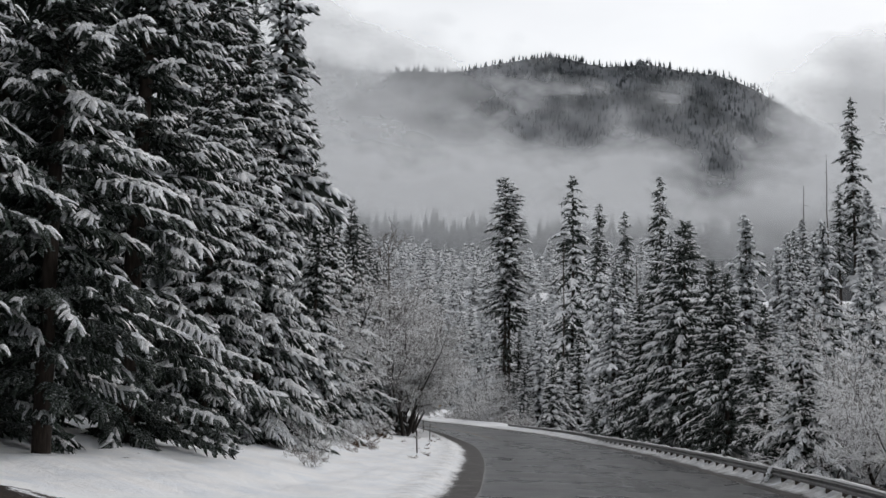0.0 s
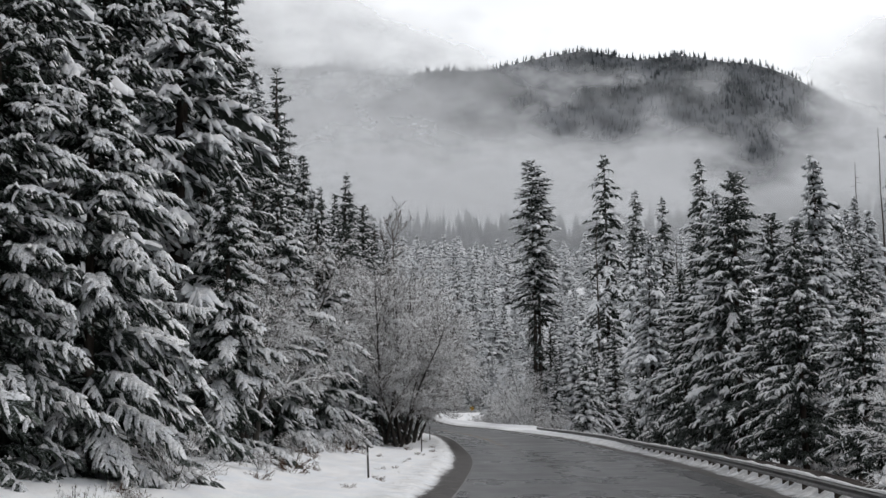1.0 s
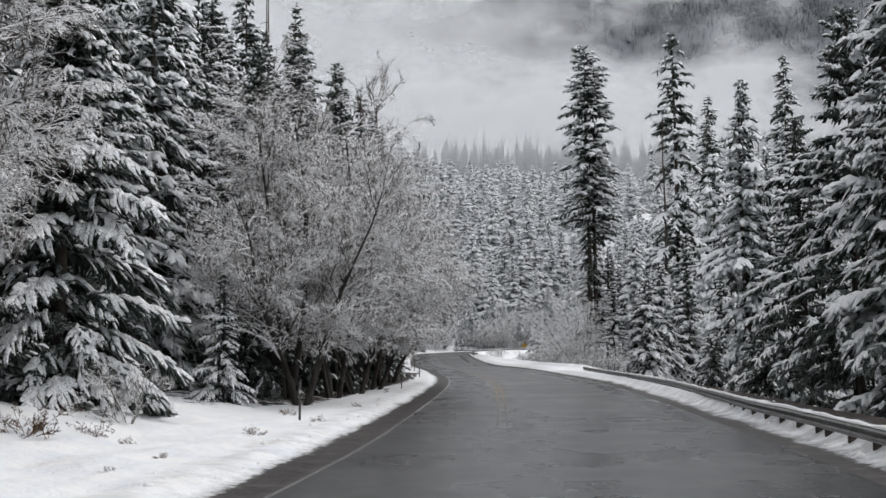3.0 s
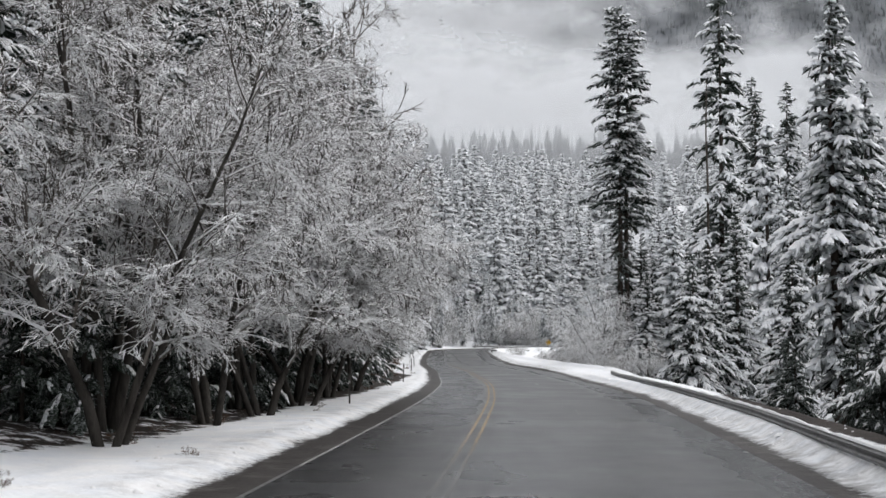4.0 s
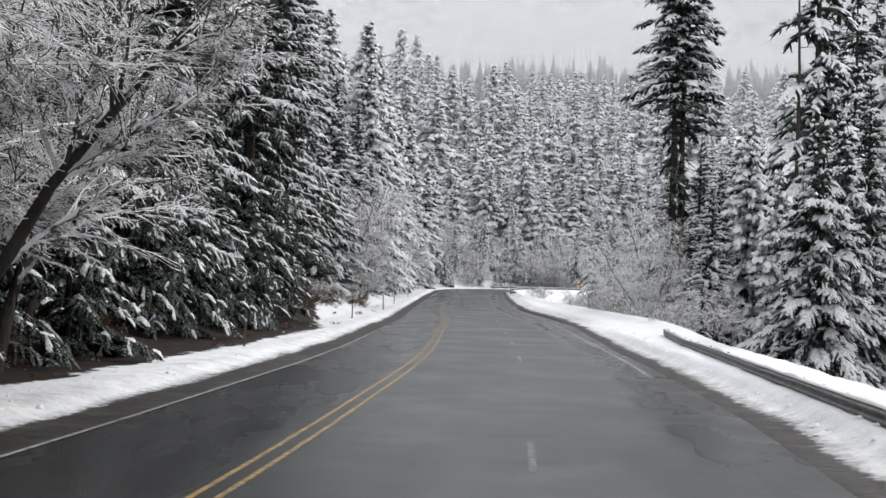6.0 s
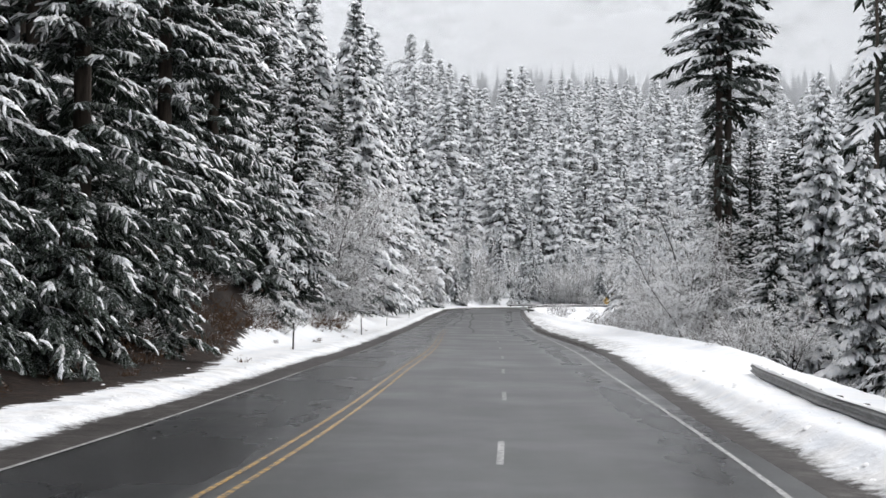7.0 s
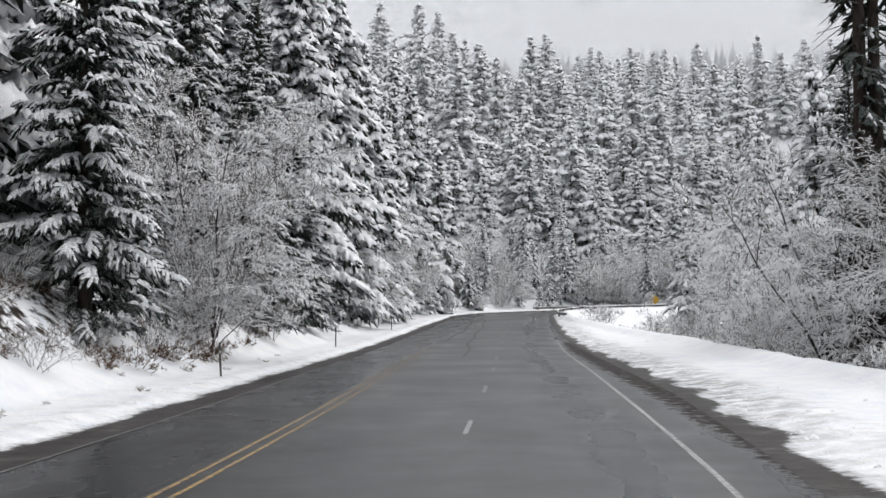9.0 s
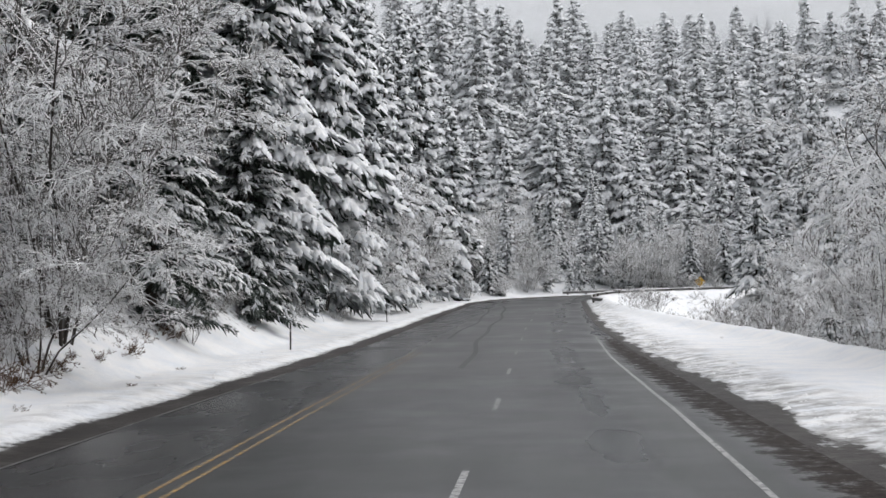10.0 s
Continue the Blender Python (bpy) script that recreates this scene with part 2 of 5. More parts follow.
M_STEM = bark_material("alder_bark", (0.02, 0.018, 0.016), (0.07, 0.063, 0.056))
M_TWIG_BARE = twig_material("bare_twigs", (0.05, 0.042, 0.036), (0.15, 0.13, 0.115), 0.2, 0.6, 0.5)
M_BROWN = twig_material("dry_bracken", (0.05, 0.026, 0.016), (0.13, 0.075, 0.04), 0.25, 0.7, 0.55)
M_GROUND = ground_material()
M_ROAD = road_material()
M_WHITE = paint_material("worn_white_paint", (0.42, 0.42, 0.42), 0.52)
# worn; the fade past y 50 paints in sheen hiding it at low angles
M_YELLOW = paint_material("worn_yellow_paint", (0.46, 0.275, 0.06), 0.49, (-62, -36), (50, 110))
M_WHITE_OLD = paint_material("faded_white_paint", (0.3, 0.3, 0.3), 0.42)
M_TAR = plain("tar_seam", (0.016, 0.016, 0.017), 0.55)
M_STEEL = steel_material()
M_POST = plain("weathered_post", (0.07, 0.065, 0.06), 0.8)
M_REFLECT = plain("reflector", (0.5, 0.5, 0.5), 0.3)
M_SIGN = plain("yellow_sign_face", (0.62, 0.36, 0.03), 0.4, 0.1)
M_BLACK = plain("black_sign_paint", (0.02, 0.02, 0.02), 0.5)
M_WOOD = bark_material("dead_wood", (0.03, 0.026, 0.022), (0.12, 0.1, 0.085))


# ---- mesh helpers ----
def mesh_of(name, verts, tris, mat, smooth=False):
    verts, tris = np.asarray(verts, np.float32), np.asarray(tris, np.int32)
    k = tris.shape[1]
    me = bpy.data.meshes.new(name)
    me.vertices.add(len(verts))
    me.vertices.foreach_set("co", verts.ravel())
    me.loops.add(tris.size)
    me.loops.foreach_set("vertex_index", tris.ravel())
    me.polygons.add(len(tris))
    me.polygons.foreach_set("loop_start", np.arange(0, tris.size, k, dtype=np.int32))
    me.polygons.foreach_set("loop_total", np.full(len(tris), k, np.int32))
    me.polygons.foreach_set("use_smooth", np.full(len(tris), smooth))
    me.materials.append(mat)
    me.update(calc_edges=True)
    me.validate()
    return me


def attribute(me, name, values):
    me.attributes.new(name, "FLOAT", "POINT").data.foreach_set("value", np.asarray(values, np.float32))


def part(name, me, parent, label=""):
    ob = new(name, me)
    ob.parent = parent
    return tagged(ob, label) if label else ob


def tubes(p0, p1, r0, r1, sides=3, turn=0.0):
    """Tapered prisms between rows of points."""
    p0, p1 = np.asarray(p0, float), np.asarray(p1, float)
    n = len(p0)
    ax = p1 - p0
    ax /= np.linalg.norm(ax, axis=1, keepdims=True) + 1e-9
    ref = np.where(np.abs(ax[:, 2:3]) > 0.9, np.array([[1.0, 0, 0]]), np.array([[0, 0, 1.0]]))
    a = np.cross(ref, ax)
    a /= np.linalg.norm(a, axis=1, keepdims=True) + 1e-9
    b = np.cross(ax, a)
    th = np.arange(sides) * 2 * np.pi / sides + turn
    ring = np.cos(th)[None, :, None] * a[:, None] + np.sin(th)[None, :, None] * b[:, None]
    v = np.concatenate([p0[:, None] + ring * np.reshape(r0, (-1, 1, 1)), p1[:, None] + ring * np.reshape(r1, (-1, 1, 1))], 1)
    f = []
    for i in range(sides):
        j = (i + 1) % sides
        f += [[i, j, sides + j], [i, sides + j, sides + i]]
    tri = (np.arange(n)[:, None, None] * 2 * sides + np.array(f)[None]).reshape(-1, 3)
    return v.reshape(-1, 3), tri


def limb(points, radii, sides=6):
    """One continuous tapered tube along a row of points."""
    p, r = np.asarray(points, float), np.asarray(radii, float)
    t = unit(np.gradient(p, axis=0))
    ref = np.where(np.abs(t[:, 2:3]) > 0.9, np.array([[1.0, 0, 0]]), np.array([[0, 0, 1.0]]))
    a = unit(np.cross(ref, t))
    b = np.cross(t, a)
    th = np.arange(sides) * 2 * np.pi / sides
    v = (p[:, None] + (np.cos(th)[None, :, None] * a[:, None] + np.sin(th)[None, :, None] * b[:, None]) * r[:, None, None]).reshape(-1, 3)
    f = []
    for i in range(len(p) - 1):
        for j in range(sides):
            k = i * sides + j
            m = i * sides + (j + 1) % sides
            f += [[k, m, m + sides], [k, m + sides, k + sides]]
    return v, np.array(f)


def joined(pieces):
    vs, fs, k = [], [], 0
    for v, f in pieces:
        vs.append(v)
        fs.append(f + k)
        k += len(v)
    return np.concatenate(vs), np.concatenate(fs)


def unit(v):
    return v / (np.linalg.norm(v, axis=-1, keepdims=True) + 1e-9)


# ---- conifers ----
def fronds(p0, d, ln, w, sag, rng, rows, lift, hang, serrate, blunt=0.1):
    """Feathered fronds of foliage or snow along twigs: a raised rib with toothed, hanging sides."""
    n = len(p0)
    d = unit(d)
    side = unit(np.cross(d, np.array([0, 0, 1.0])) + 1e-6)
    s_rows = np.linspace(0, 1, rows)
    wide = np.interp(s_rows, [0, 0.15, 0.45, 0.8, 1.0], [0.55, 0.95, 1.0, 0.5 + 0.5 * blunt + 0.15, blunt])
    V = np.empty((n, rows, 3, 3))
    for i, (s, k) in enumerate(zip(s_rows, wide)):
        c = p0 + d * (ln * s)[:, None]
        c[:, 2] -= sag * ln * s ** 2.0
        mid = c.copy()
        mid[:, 2] += w * lift * (0.45 if i in (0, rows - 1) else 1.0) * rng.uniform(0.5, 1.4, n)
        V[:, i, 1] = mid
        for j, a in ((0, -1), (2, 1)):
            tooth = (1 + serrate) if (i + (j == 2)) % 2 else (1 - serrate)
            reach = w * k * tooth * rng.uniform(0.7, 1.3, n)
            q = c + side * (a * reach)[:, None] + d * (reach * 0.45 * (tooth > 1))[:, None]
            q[:, 2] -= reach * hang * rng.uniform(0.4, 1.3, n)
            V[:, i, j] = q
    f = []
    for i in range(rows - 1):
        for j in range(2):
            k = i * 3 + j
            f += [[k, k + 1, k + 4], [k, k + 4, k + 3]]
    return V.reshape(-1, 3), (np.arange(n)[:, None, None] * rows * 3 + np.array(f)[None]).reshape(-1, 3)


def boughs(rng, base, az, length, pitch, droop, step):
    """Twig rows (foot, way, length) of every bough of a tree, level near the trunk and hanging at the tip,
    and the short dark sprays that hang below it."""
    P, D, N, HP, HD, HN = [], [], [], [], [], []
    for b, a, L, p in zip(base, az, length, pitch):
        k = max(2, int(round(L * 0.9 / step)))
        rise, fall = math.tan(p), droop * rng.uniform(0.65, 1.35)
        sway = rng.uniform(-0.22, 0.22)

        def axis(s):
            f = np.stack([s, sway * s * s, rise * s - fall * s ** 2.4], 1) * L
            t = np.stack([1 + 0 * s, 2 * sway * s, rise - 2.4 * fall * s ** 1.4], 1)
            return f, unit(t)

        c, sn = math.cos(a), math.sin(a)
        rot = np.array([[c, sn, 0], [-sn, c, 0], [0, 0, 1]])
        for sg in (-1, 1):
            s = np.clip(np.linspace(0.14, 0.96, k) + rng.uniform(-0.5, 0.5, k) * 0.8 / k, 0.05, 1.0)
            foot, tang = axis(s)
            ang = sg * (np.radians(64) - s * np.radians(38)) + rng.uniform(-0.3, 0.3, k)
            way = np.stack([np.cos(ang), np.sin(ang), tang[:, 2] * 0.6 - rng.uniform(-0.3, 0.28, k)], 1)
            P.append(foot @ rot + b)
            D.append(way @ rot)
            N.append(np.clip((0.36 * (1 - s) ** 0.8 + 0.10) * L * rng.uniform(0.6, 1.3, k), 0.9 * step, (4.2 if step < 0.12 else 3.5 if step < 0.2 else 3.1) * step))
        q = max(1, int(round(L * 0.55 / step)))
        foot, tang = axis(np.linspace(0.05, 1 - 0.9 / (q + 0.5), q))
        P.append(foot @ rot + b)
        D.append(tang @ rot)
        N.append(np.full(q, L / q * 1.25))
        h = max(1, int(round(L * 0.45 / step)))
        s = rng.uniform(0.15, 0.95, h)
        foot, tang = axis(s)
        foot[:, 1] += rng.uniform(-0.16, 0.16, h) * L * (1.1 - s)
        HP.append(foot @ rot + b)
        HD.append(np.stack([rng.uniform(-0.1, 0.7, h), rng.uniform(-0.5, 0.5, h), np.full(h, -1.0)], 1) @ rot)
        HN.append(rng.uniform(1.0, 2.8, h) * step)
    cat = np.concatenate
    return cat(P), cat(D), cat(N), cat(HP), cat(HD), cat(HN)


STEP = {"close": 0.11, "near": 0.145, "old": 0.28, "mid": 0.42, "far": 0.56}


def conifer(seed, H, R, clear, whorl, per, lod, snowy, droop=0.42, shape=0.75, gaps=0.1, needles=None, sheltered=0.2, width=1.0, load=1.0):
    """Meshes of one conifer: trunk, crown, snow. clear: bare part of the trunk; whorl: spacing of the branch rows;
    sheltered: the lowest share of the crown, where little snow gets in; load: how wide the snow lies."""
    rng = np.random.default_rng(seed)
    step, near = STEP[lod], lod in ("close", "near")
    z, base, length, pitch = clear * H, [], [], []
    az, turn = [], 0.0
    swell = rng.uniform(0, 6.28, 2)
    for low in np.arange(0.1 * H, z if clear > 0.4 else 0, 0.55):
        az.append(rng.uniform(0, 6.28))
        length.append(rng.uniform(0.7, 2.4))
        pitch.append(rng.uniform(-0.7, 0.1))
        base.append((0, 0, low))
    while z < H * 0.99:
        u = max(0.0, (z / H - clear) / (1 - clear))
        reach = R * max(0.04, (1 - u) ** shape) * min(1.0, 0.68 + u * 3) * rng.uniform(0.78, 1.12)
        turn += rng.uniform(0.4, 1.2)
        for k in range(max(3, int(per * rng.uniform(0.8, 1.25)))):
            if rng.random() < gaps:
                continue
            way = turn + k * 2 * math.pi / per + rng.uniform(-0.35, 0.35)
            az.append(way)
            length.append(max(0.3, reach * (rng.uniform(0.6, 1.12) if near else rng.uniform(0.45, 1.3)) * (1 + 0.16 * math.sin(way + z * 0.5 + swell[0]) + 0.1 * math.sin(2 * way - z * 0.9 + swell[1]))))
            pitch.append(math.radians(-4 + (34 if near else 22) * u ** 1.5) + rng.uniform(-0.16, 0.16))
            base.append((0, 0, z + rng.uniform(-0.45, 0.45) * whorl))
        z += whorl * (1.15 - 0.5 * u) * rng.uniform(0.7, 1.3)
    p, d, ln, hp, hd, hn = boughs(rng, np.array(base), az, length, pitch, droop, step)
    w = np.clip(ln * 0.2, 0.28 * step, 0.46 * step) * width * rng.uniform(0.75, 1.3, len(ln))
    sag = rng.uniform(0.15, 0.9, len(ln)) if near else rng.uniform(0.1, 0.7, len(ln))
    green = fronds(p, d, ln * 1.12, w * 1.25, sag, rng, 4 if near else 3, 0.1, 1.3, 0.3)
    hung = fronds(hp, hd, hn, np.full(len(hn), 0.3 * step) * width, np.full(len(hn), 0.2), rng, 3, 0.1, 0.8, 0.3)
    needle = joined([green, hung])
    rr = np.hypot(p[:, 0], p[:, 1])
    up_share = (p[:, 2] / H - clear) / (1 - clear)
    edge = rr / (R * np.maximum(0.06, 1 - up_share) ** shape + 0.2)
    keep = rng.random(len(p)) < snowy * (np.clip(edge * 1.9 - 0.5 + 0.8 * max(0.0, snowy - 1), 0.04, 1) if near else np.clip(edge * 1.5 - 0.1, 0.1, 1)) * np.clip(0.2 + up_share / max(sheltered, 0.01), 0.2, 1)
    lifted = p[keep].copy()
    lifted[:, 2] += 0.1 * step
    cap = fronds(lifted, d[keep], ln[keep], w[keep] * load, sag[keep] * 0.95, rng, 4 if near else 3, 1.25, 0.85, 0.2, 0.6)
    zs = np.linspace(0, H, 9)
    r_of = (0.013 if H < 50 else 0.0085) * H * (1 - zs / H) ** 0.8 + 0.03
    bend = np.stack([0.12 * np.sin(zs * 0.15 + seed), 0.12 * np.cos(zs * 0.11 + seed), zs], 1) - [[0.12 * math.sin(seed), 0.12 * math.cos(seed), 0.6]]
    trunk = limb(bend, r_of, 8 if near else 5)
    if clear > 0.15:
        nb = 150 if H > 50 else 40
        zz = rng.uniform(0.1, clear + (0.05 if H > 50 else 0), nb) * H
        aa = rng.uniform(0, 6.28, nb)
        st = np.stack([0 * zz, 0 * zz, zz], 1)
        en = st + np.stack([np.cos(aa), np.sin(aa), rng.uniform(-0.9 if H > 50 else -0.5, 0.1, nb)], 1) * rng.uniform(0.4, 3.0 if H > 50 else 2.2, nb)[:, None]
        trunk = joined([trunk, tubes(st, en, np.full(nb, 0.04), np.full(nb, 0.015), 3)])
    if lod == "far":
        v, f = joined([trunk, needle, cap])
        me = mesh_of("conifer", v, f, M_BARK, True)
        me.materials.append(M_FIR_FAR)
        me.materials.append(M_SNOW_WOOD)
        slots = np.repeat([0, 1, 2], [len(trunk[1]), len(needle[1]), len(cap[1])])
        if len(me.polygons) == len(slots):
            me.polygons.foreach_set("material_index", slots.astype(np.int32))
        return me
    return (mesh_of("trunk", *trunk, M_BARK, True), mesh_of("crown", *needle, needles or M_FIR), mesh_of("snow", *cap, M_SNOW if near else M_SNOW_WOOD, True))


def conifer_thing(meshes, label, group):
    root = tagged(new("conifer"), label, "conifer", group)
    part("trunk", meshes[0], root)
    tagged(part("crown", meshes[1], root, "dark green needle boughs"), kind="stuff")
    tagged(part("snow_load", meshes[2], root, "white snow lying on the boughs"), kind="stuff")
    return root


# ---- bare snowy trees and shrubs ----
def roofs(p0, p1, r):
    """Thin twigs with snow: a ridge and two falling sides."""
    ax = unit(p1 - p0)
    side = unit(np.cross(ax, np.array([0.0, 0, 1.0])) + 1e-6) * np.reshape(r, (-1, 1))
    dn = np.array([0, 0, -1.0]) * np.reshape(r, (-1, 1)) * 1.1
    v = np.stack([p0, p0 + side + dn, p0 - side + dn, p1, p1 + side * 0.5 + dn * 0.5, p1 - side * 0.5 + dn * 0.5], 1)
    f = np.array([[0, 1, 4], [0, 4, 3], [2, 0, 3], [2, 3, 5]])
    return v.reshape(-1, 3), (np.arange(len(p0))[:, None, None] * 6 + f[None]).reshape(-1, 3)


def bare_tree(seed, H, spread, stems, levels, kids, r0, mat, lean=0.35, fine_r=0.009, up=0.25, wander=0.16, ratio=0.5, low=0.14, flat=0.55, arch=0.0):
    """Stems (one mesh each) and all finer branches as one crown, level by level.
    flat: how much branches leave the level; arch: how much they bend down under their snow."""
    rng = np.random.default_rng(seed)
    a = np.arange(stems) * 6.283 / stems + rng.uniform(-0.5, 0.5, stems)
    tilt = rng.uniform(0.15 * lean, lean, stems) if stems > 1 else np.array([0.05])
    p = np.stack([np.cos(a), np.sin(a), 0 * a], 1) * rng.uniform(0, spread * 0.1, stems)[:, None]
    p[:, 2] = -0.3
    out = np.stack([np.cos(a), np.sin(a), 0 * a], 1)
    d = unit(out * tilt[:, None] + [[0, 0, 1.0]])
    ln = H * rng.uniform(0.75, 1.0, stems)
    r = r0 * rng.uniform(0.7, 1.1, stems)
    stem_rows, thick, thin = [], [], []
    for lv in range(levels):
        last = lv == levels - 1
        seg = 1 if last else (6 if lv == 0 else 4 if lv == 1 and arch else 3 if lv == 1 else 2)
        pts = [p]
        dd = d.copy()
        for k in range(seg):
            dd = unit(dd + rng.normal(0, wander if lv else 0.09, dd.shape) + (out * lean * 0.12 if lv == 0 else np.array([0, 0, up * 0.25 - arch / seg])))
            pts.append(pts[-1] + dd * (ln / seg)[:, None])
        rad = [r * (1 - 0.82 * k / seg) + fine_r * 0.5 for k in range(seg + 1)]
        for k in range(seg):
            (thin if last or (lv == levels - 2 and arch) else thick if lv else stem_rows).append((pts[k], pts[k + 1], rad[k], rad[k + 1]))
        if last:
            break
        n, m = len(p), kids[lv]
        s = rng.uniform(0.2 if lv else low, 1.0, (n, m))
        idx = np.clip((s * seg).astype(int), 0, seg - 1)
        fr = s * seg - idx
        P = np.stack(pts, 1)
        ar = np.arange(n)[:, None]
        start = P[ar, idx] * (1 - fr[..., None]) + P[ar, idx + 1] * fr[..., None]
        ax = unit(P[ar, idx + 1] - P[ar, idx])
        rnd = rng.normal(0, 1, (n, m, 3)) * [1, 1, flat]
        perp = unit(rnd - (rnd * ax).sum(-1, keepdims=True) * ax)
        ang = (rng.uniform(0.3, 1.0, (n, m)) if lv and arch else rng.uniform(0.5, 1.15, (n, m)))[..., None]
        nd = ax * np.cos(ang) + perp * np.sin(ang)
        nd[..., 2] += up * 0.4
        nl = ln[:, None] * (spread / H if lv == 0 else ratio) * rng.uniform(0.55, 1.15, (n, m)) * (1.2 - 0.6 * s)
        nr = np.maximum(r[:, None] * 0.42 * (1.1 - 0.6 * s), fine_r)
        p, d, ln, r = start.reshape(-1, 3), unit(nd.reshape(-1, 3)), nl.reshape(-1), nr.reshape(-1)
    crown = joined([tubes(*x, 3, math.pi / 2) for x in thick] + [roofs(x[0], x[1], np.maximum(x[2], fine_r) * 1.2) for x in thin])
    own = []
    for k in range(stems):
        line = [u[k] for u, w, e, f in stem_rows] + [stem_rows[-1][1][k]]
        radii = [e[k] for u, w, e, f in stem_rows] + [stem_rows[-1][3][k]]
        own.append(mesh_of("stem", *limb(line, radii, 6), M_STEM if H > 5 and mat is M_TWIG else M_LIMB if H > 5 and mat is M_TWIG_WHITE else mat, True))
    return own, mesh_of("twigs", *crown, mat)


def bare_thing(meshes, name, label, category, group):
    root = tagged(new(name), label, category, group)
    for me in meshes[0][:7]:
        part("stem", me, root)
    tagged(part("crown", meshes[1], root), kind="stuff")
    return root


# ---- road line ----
YS = [-420, -200, -156, -137, -119.5, -98, -93, -77, -65, -48, -35, -17, 3.6, 14, 25, 36, 48, 56, 67, 82, 102, 130, 160, 185]
XS = [-110, -37.5, -23.9, -18.9, -14.7, -11.4, -10.7, -8.7, -7.5, -6.4, -5.6, -4.6, -3.95, -3.9, -4.1, -4.35, -4.45, -4.7, -5.1, -5.8, -6.6, -7.2, -7.3, -7.0]
ys = np.arange(-420, 185.01, 1.0)
xs = np.interp(ys, YS, XS)
ker = np.hanning(23)
ker /= ker.sum()
xs[11:-11] = np.convolve(xs, ker, "valid")
BEND, BEND_R = np.array([33.0, 185.0]), 40.0
arc = np.radians(np.arange(178.5, 89, -1.5))
LINE = np.concatenate([np.stack([xs, ys], 1), BEND + BEND_R * np.stack([np.cos(arc), np.sin(arc)], 1), np.stack([np.arange(35, 420, 4.0), np.full(97, 225.0)], 1)])
TAN = unit(np.gradient(LINE, axis=0))
NOR = np.stack([TAN[:, 1], -TAN[:, 0]], 1)
RUN = np.r_[0, np.cumsum(np.linalg.norm(np.diff(LINE, axis=0), axis=1))]


def on_road(d, i0=None, i1=None):
    """Points d metres to the right of the centre line."""
    return LINE[i0:i1] + NOR[i0:i1] * np.reshape(d, (-1, 1))


def along(y):
    return int(np.argmin(np.abs(LINE[:606, 1] - y)))


def offset(x, y):
    """Signed distance from the centre line, right positive, and the nearest index."""
    x, y = np.ravel(x), np.ravel(y)
    d, idx = np.empty(len(x)), np.empty(len(x), int)
    for a in range(0, len(x), 4000):
        dx, dy = x[a:a + 4000, None] - LINE[None, ::2, 0], y[a:a + 4000, None] - LINE[None, ::2, 1]
        k = np.argmin(dx * dx + dy * dy, 1) * 2
        sl = slice(a, a + 4000)
        vx, vy = x[sl] - LINE[k, 0], y[sl] - LINE[k, 1]
        lat = vx * NOR[k, 0] + vy * NOR[k, 1]
        near = np.hypot(vx, vy)
        d[sl] = np.where(near > np.abs(lat) * 1.5 + 3, np.sign(lat) * near, lat)
        idx[sl] = k
    return d, idx


EDGE_L = -4.35


def rise(y):
    """The road climbs gently towards the far bend."""
    t = np.clip((np.asarray(y, float) - 95) / 140, 0, 1)
    return 2.4 * t * t * (3 - 2 * t)



def edge_right(y):
    return np.interp(y, [-200, -60, -36, -10, 15, 40, 67, 100, 150, 185], [7.1, 7.25, 7.7, 8.2, 8.0, 8.9, 9.9, 10.1, 9.2, 8.6])


def bank_right(y):
    return np.interp(y, [-200, -36, 20, 45, 110, 165, 190], [9.0, 10.6, 12.2, 15.3, 16.5, 11.0, 10.2])


def lumps(x, y, scale, seed):
    """Smooth cheap noise from a few sines."""
    r = np.random.default_rng(seed)
    out = 0
    for k in range(7):
        a, f, ph = r.uniform(0, 6.28), r.uniform(0.6, 1.9) / scale, r.uniform(0, 6.28)
        out = out + np.sin((x * math.cos(a) + y * math.sin(a)) * f * 6.28 + ph)
    return out / 7


def smooth(a, b, v):
    t = np.clip((v - a) / (b - a), 0, 1)
    return t * t * (3 - 2 * t)


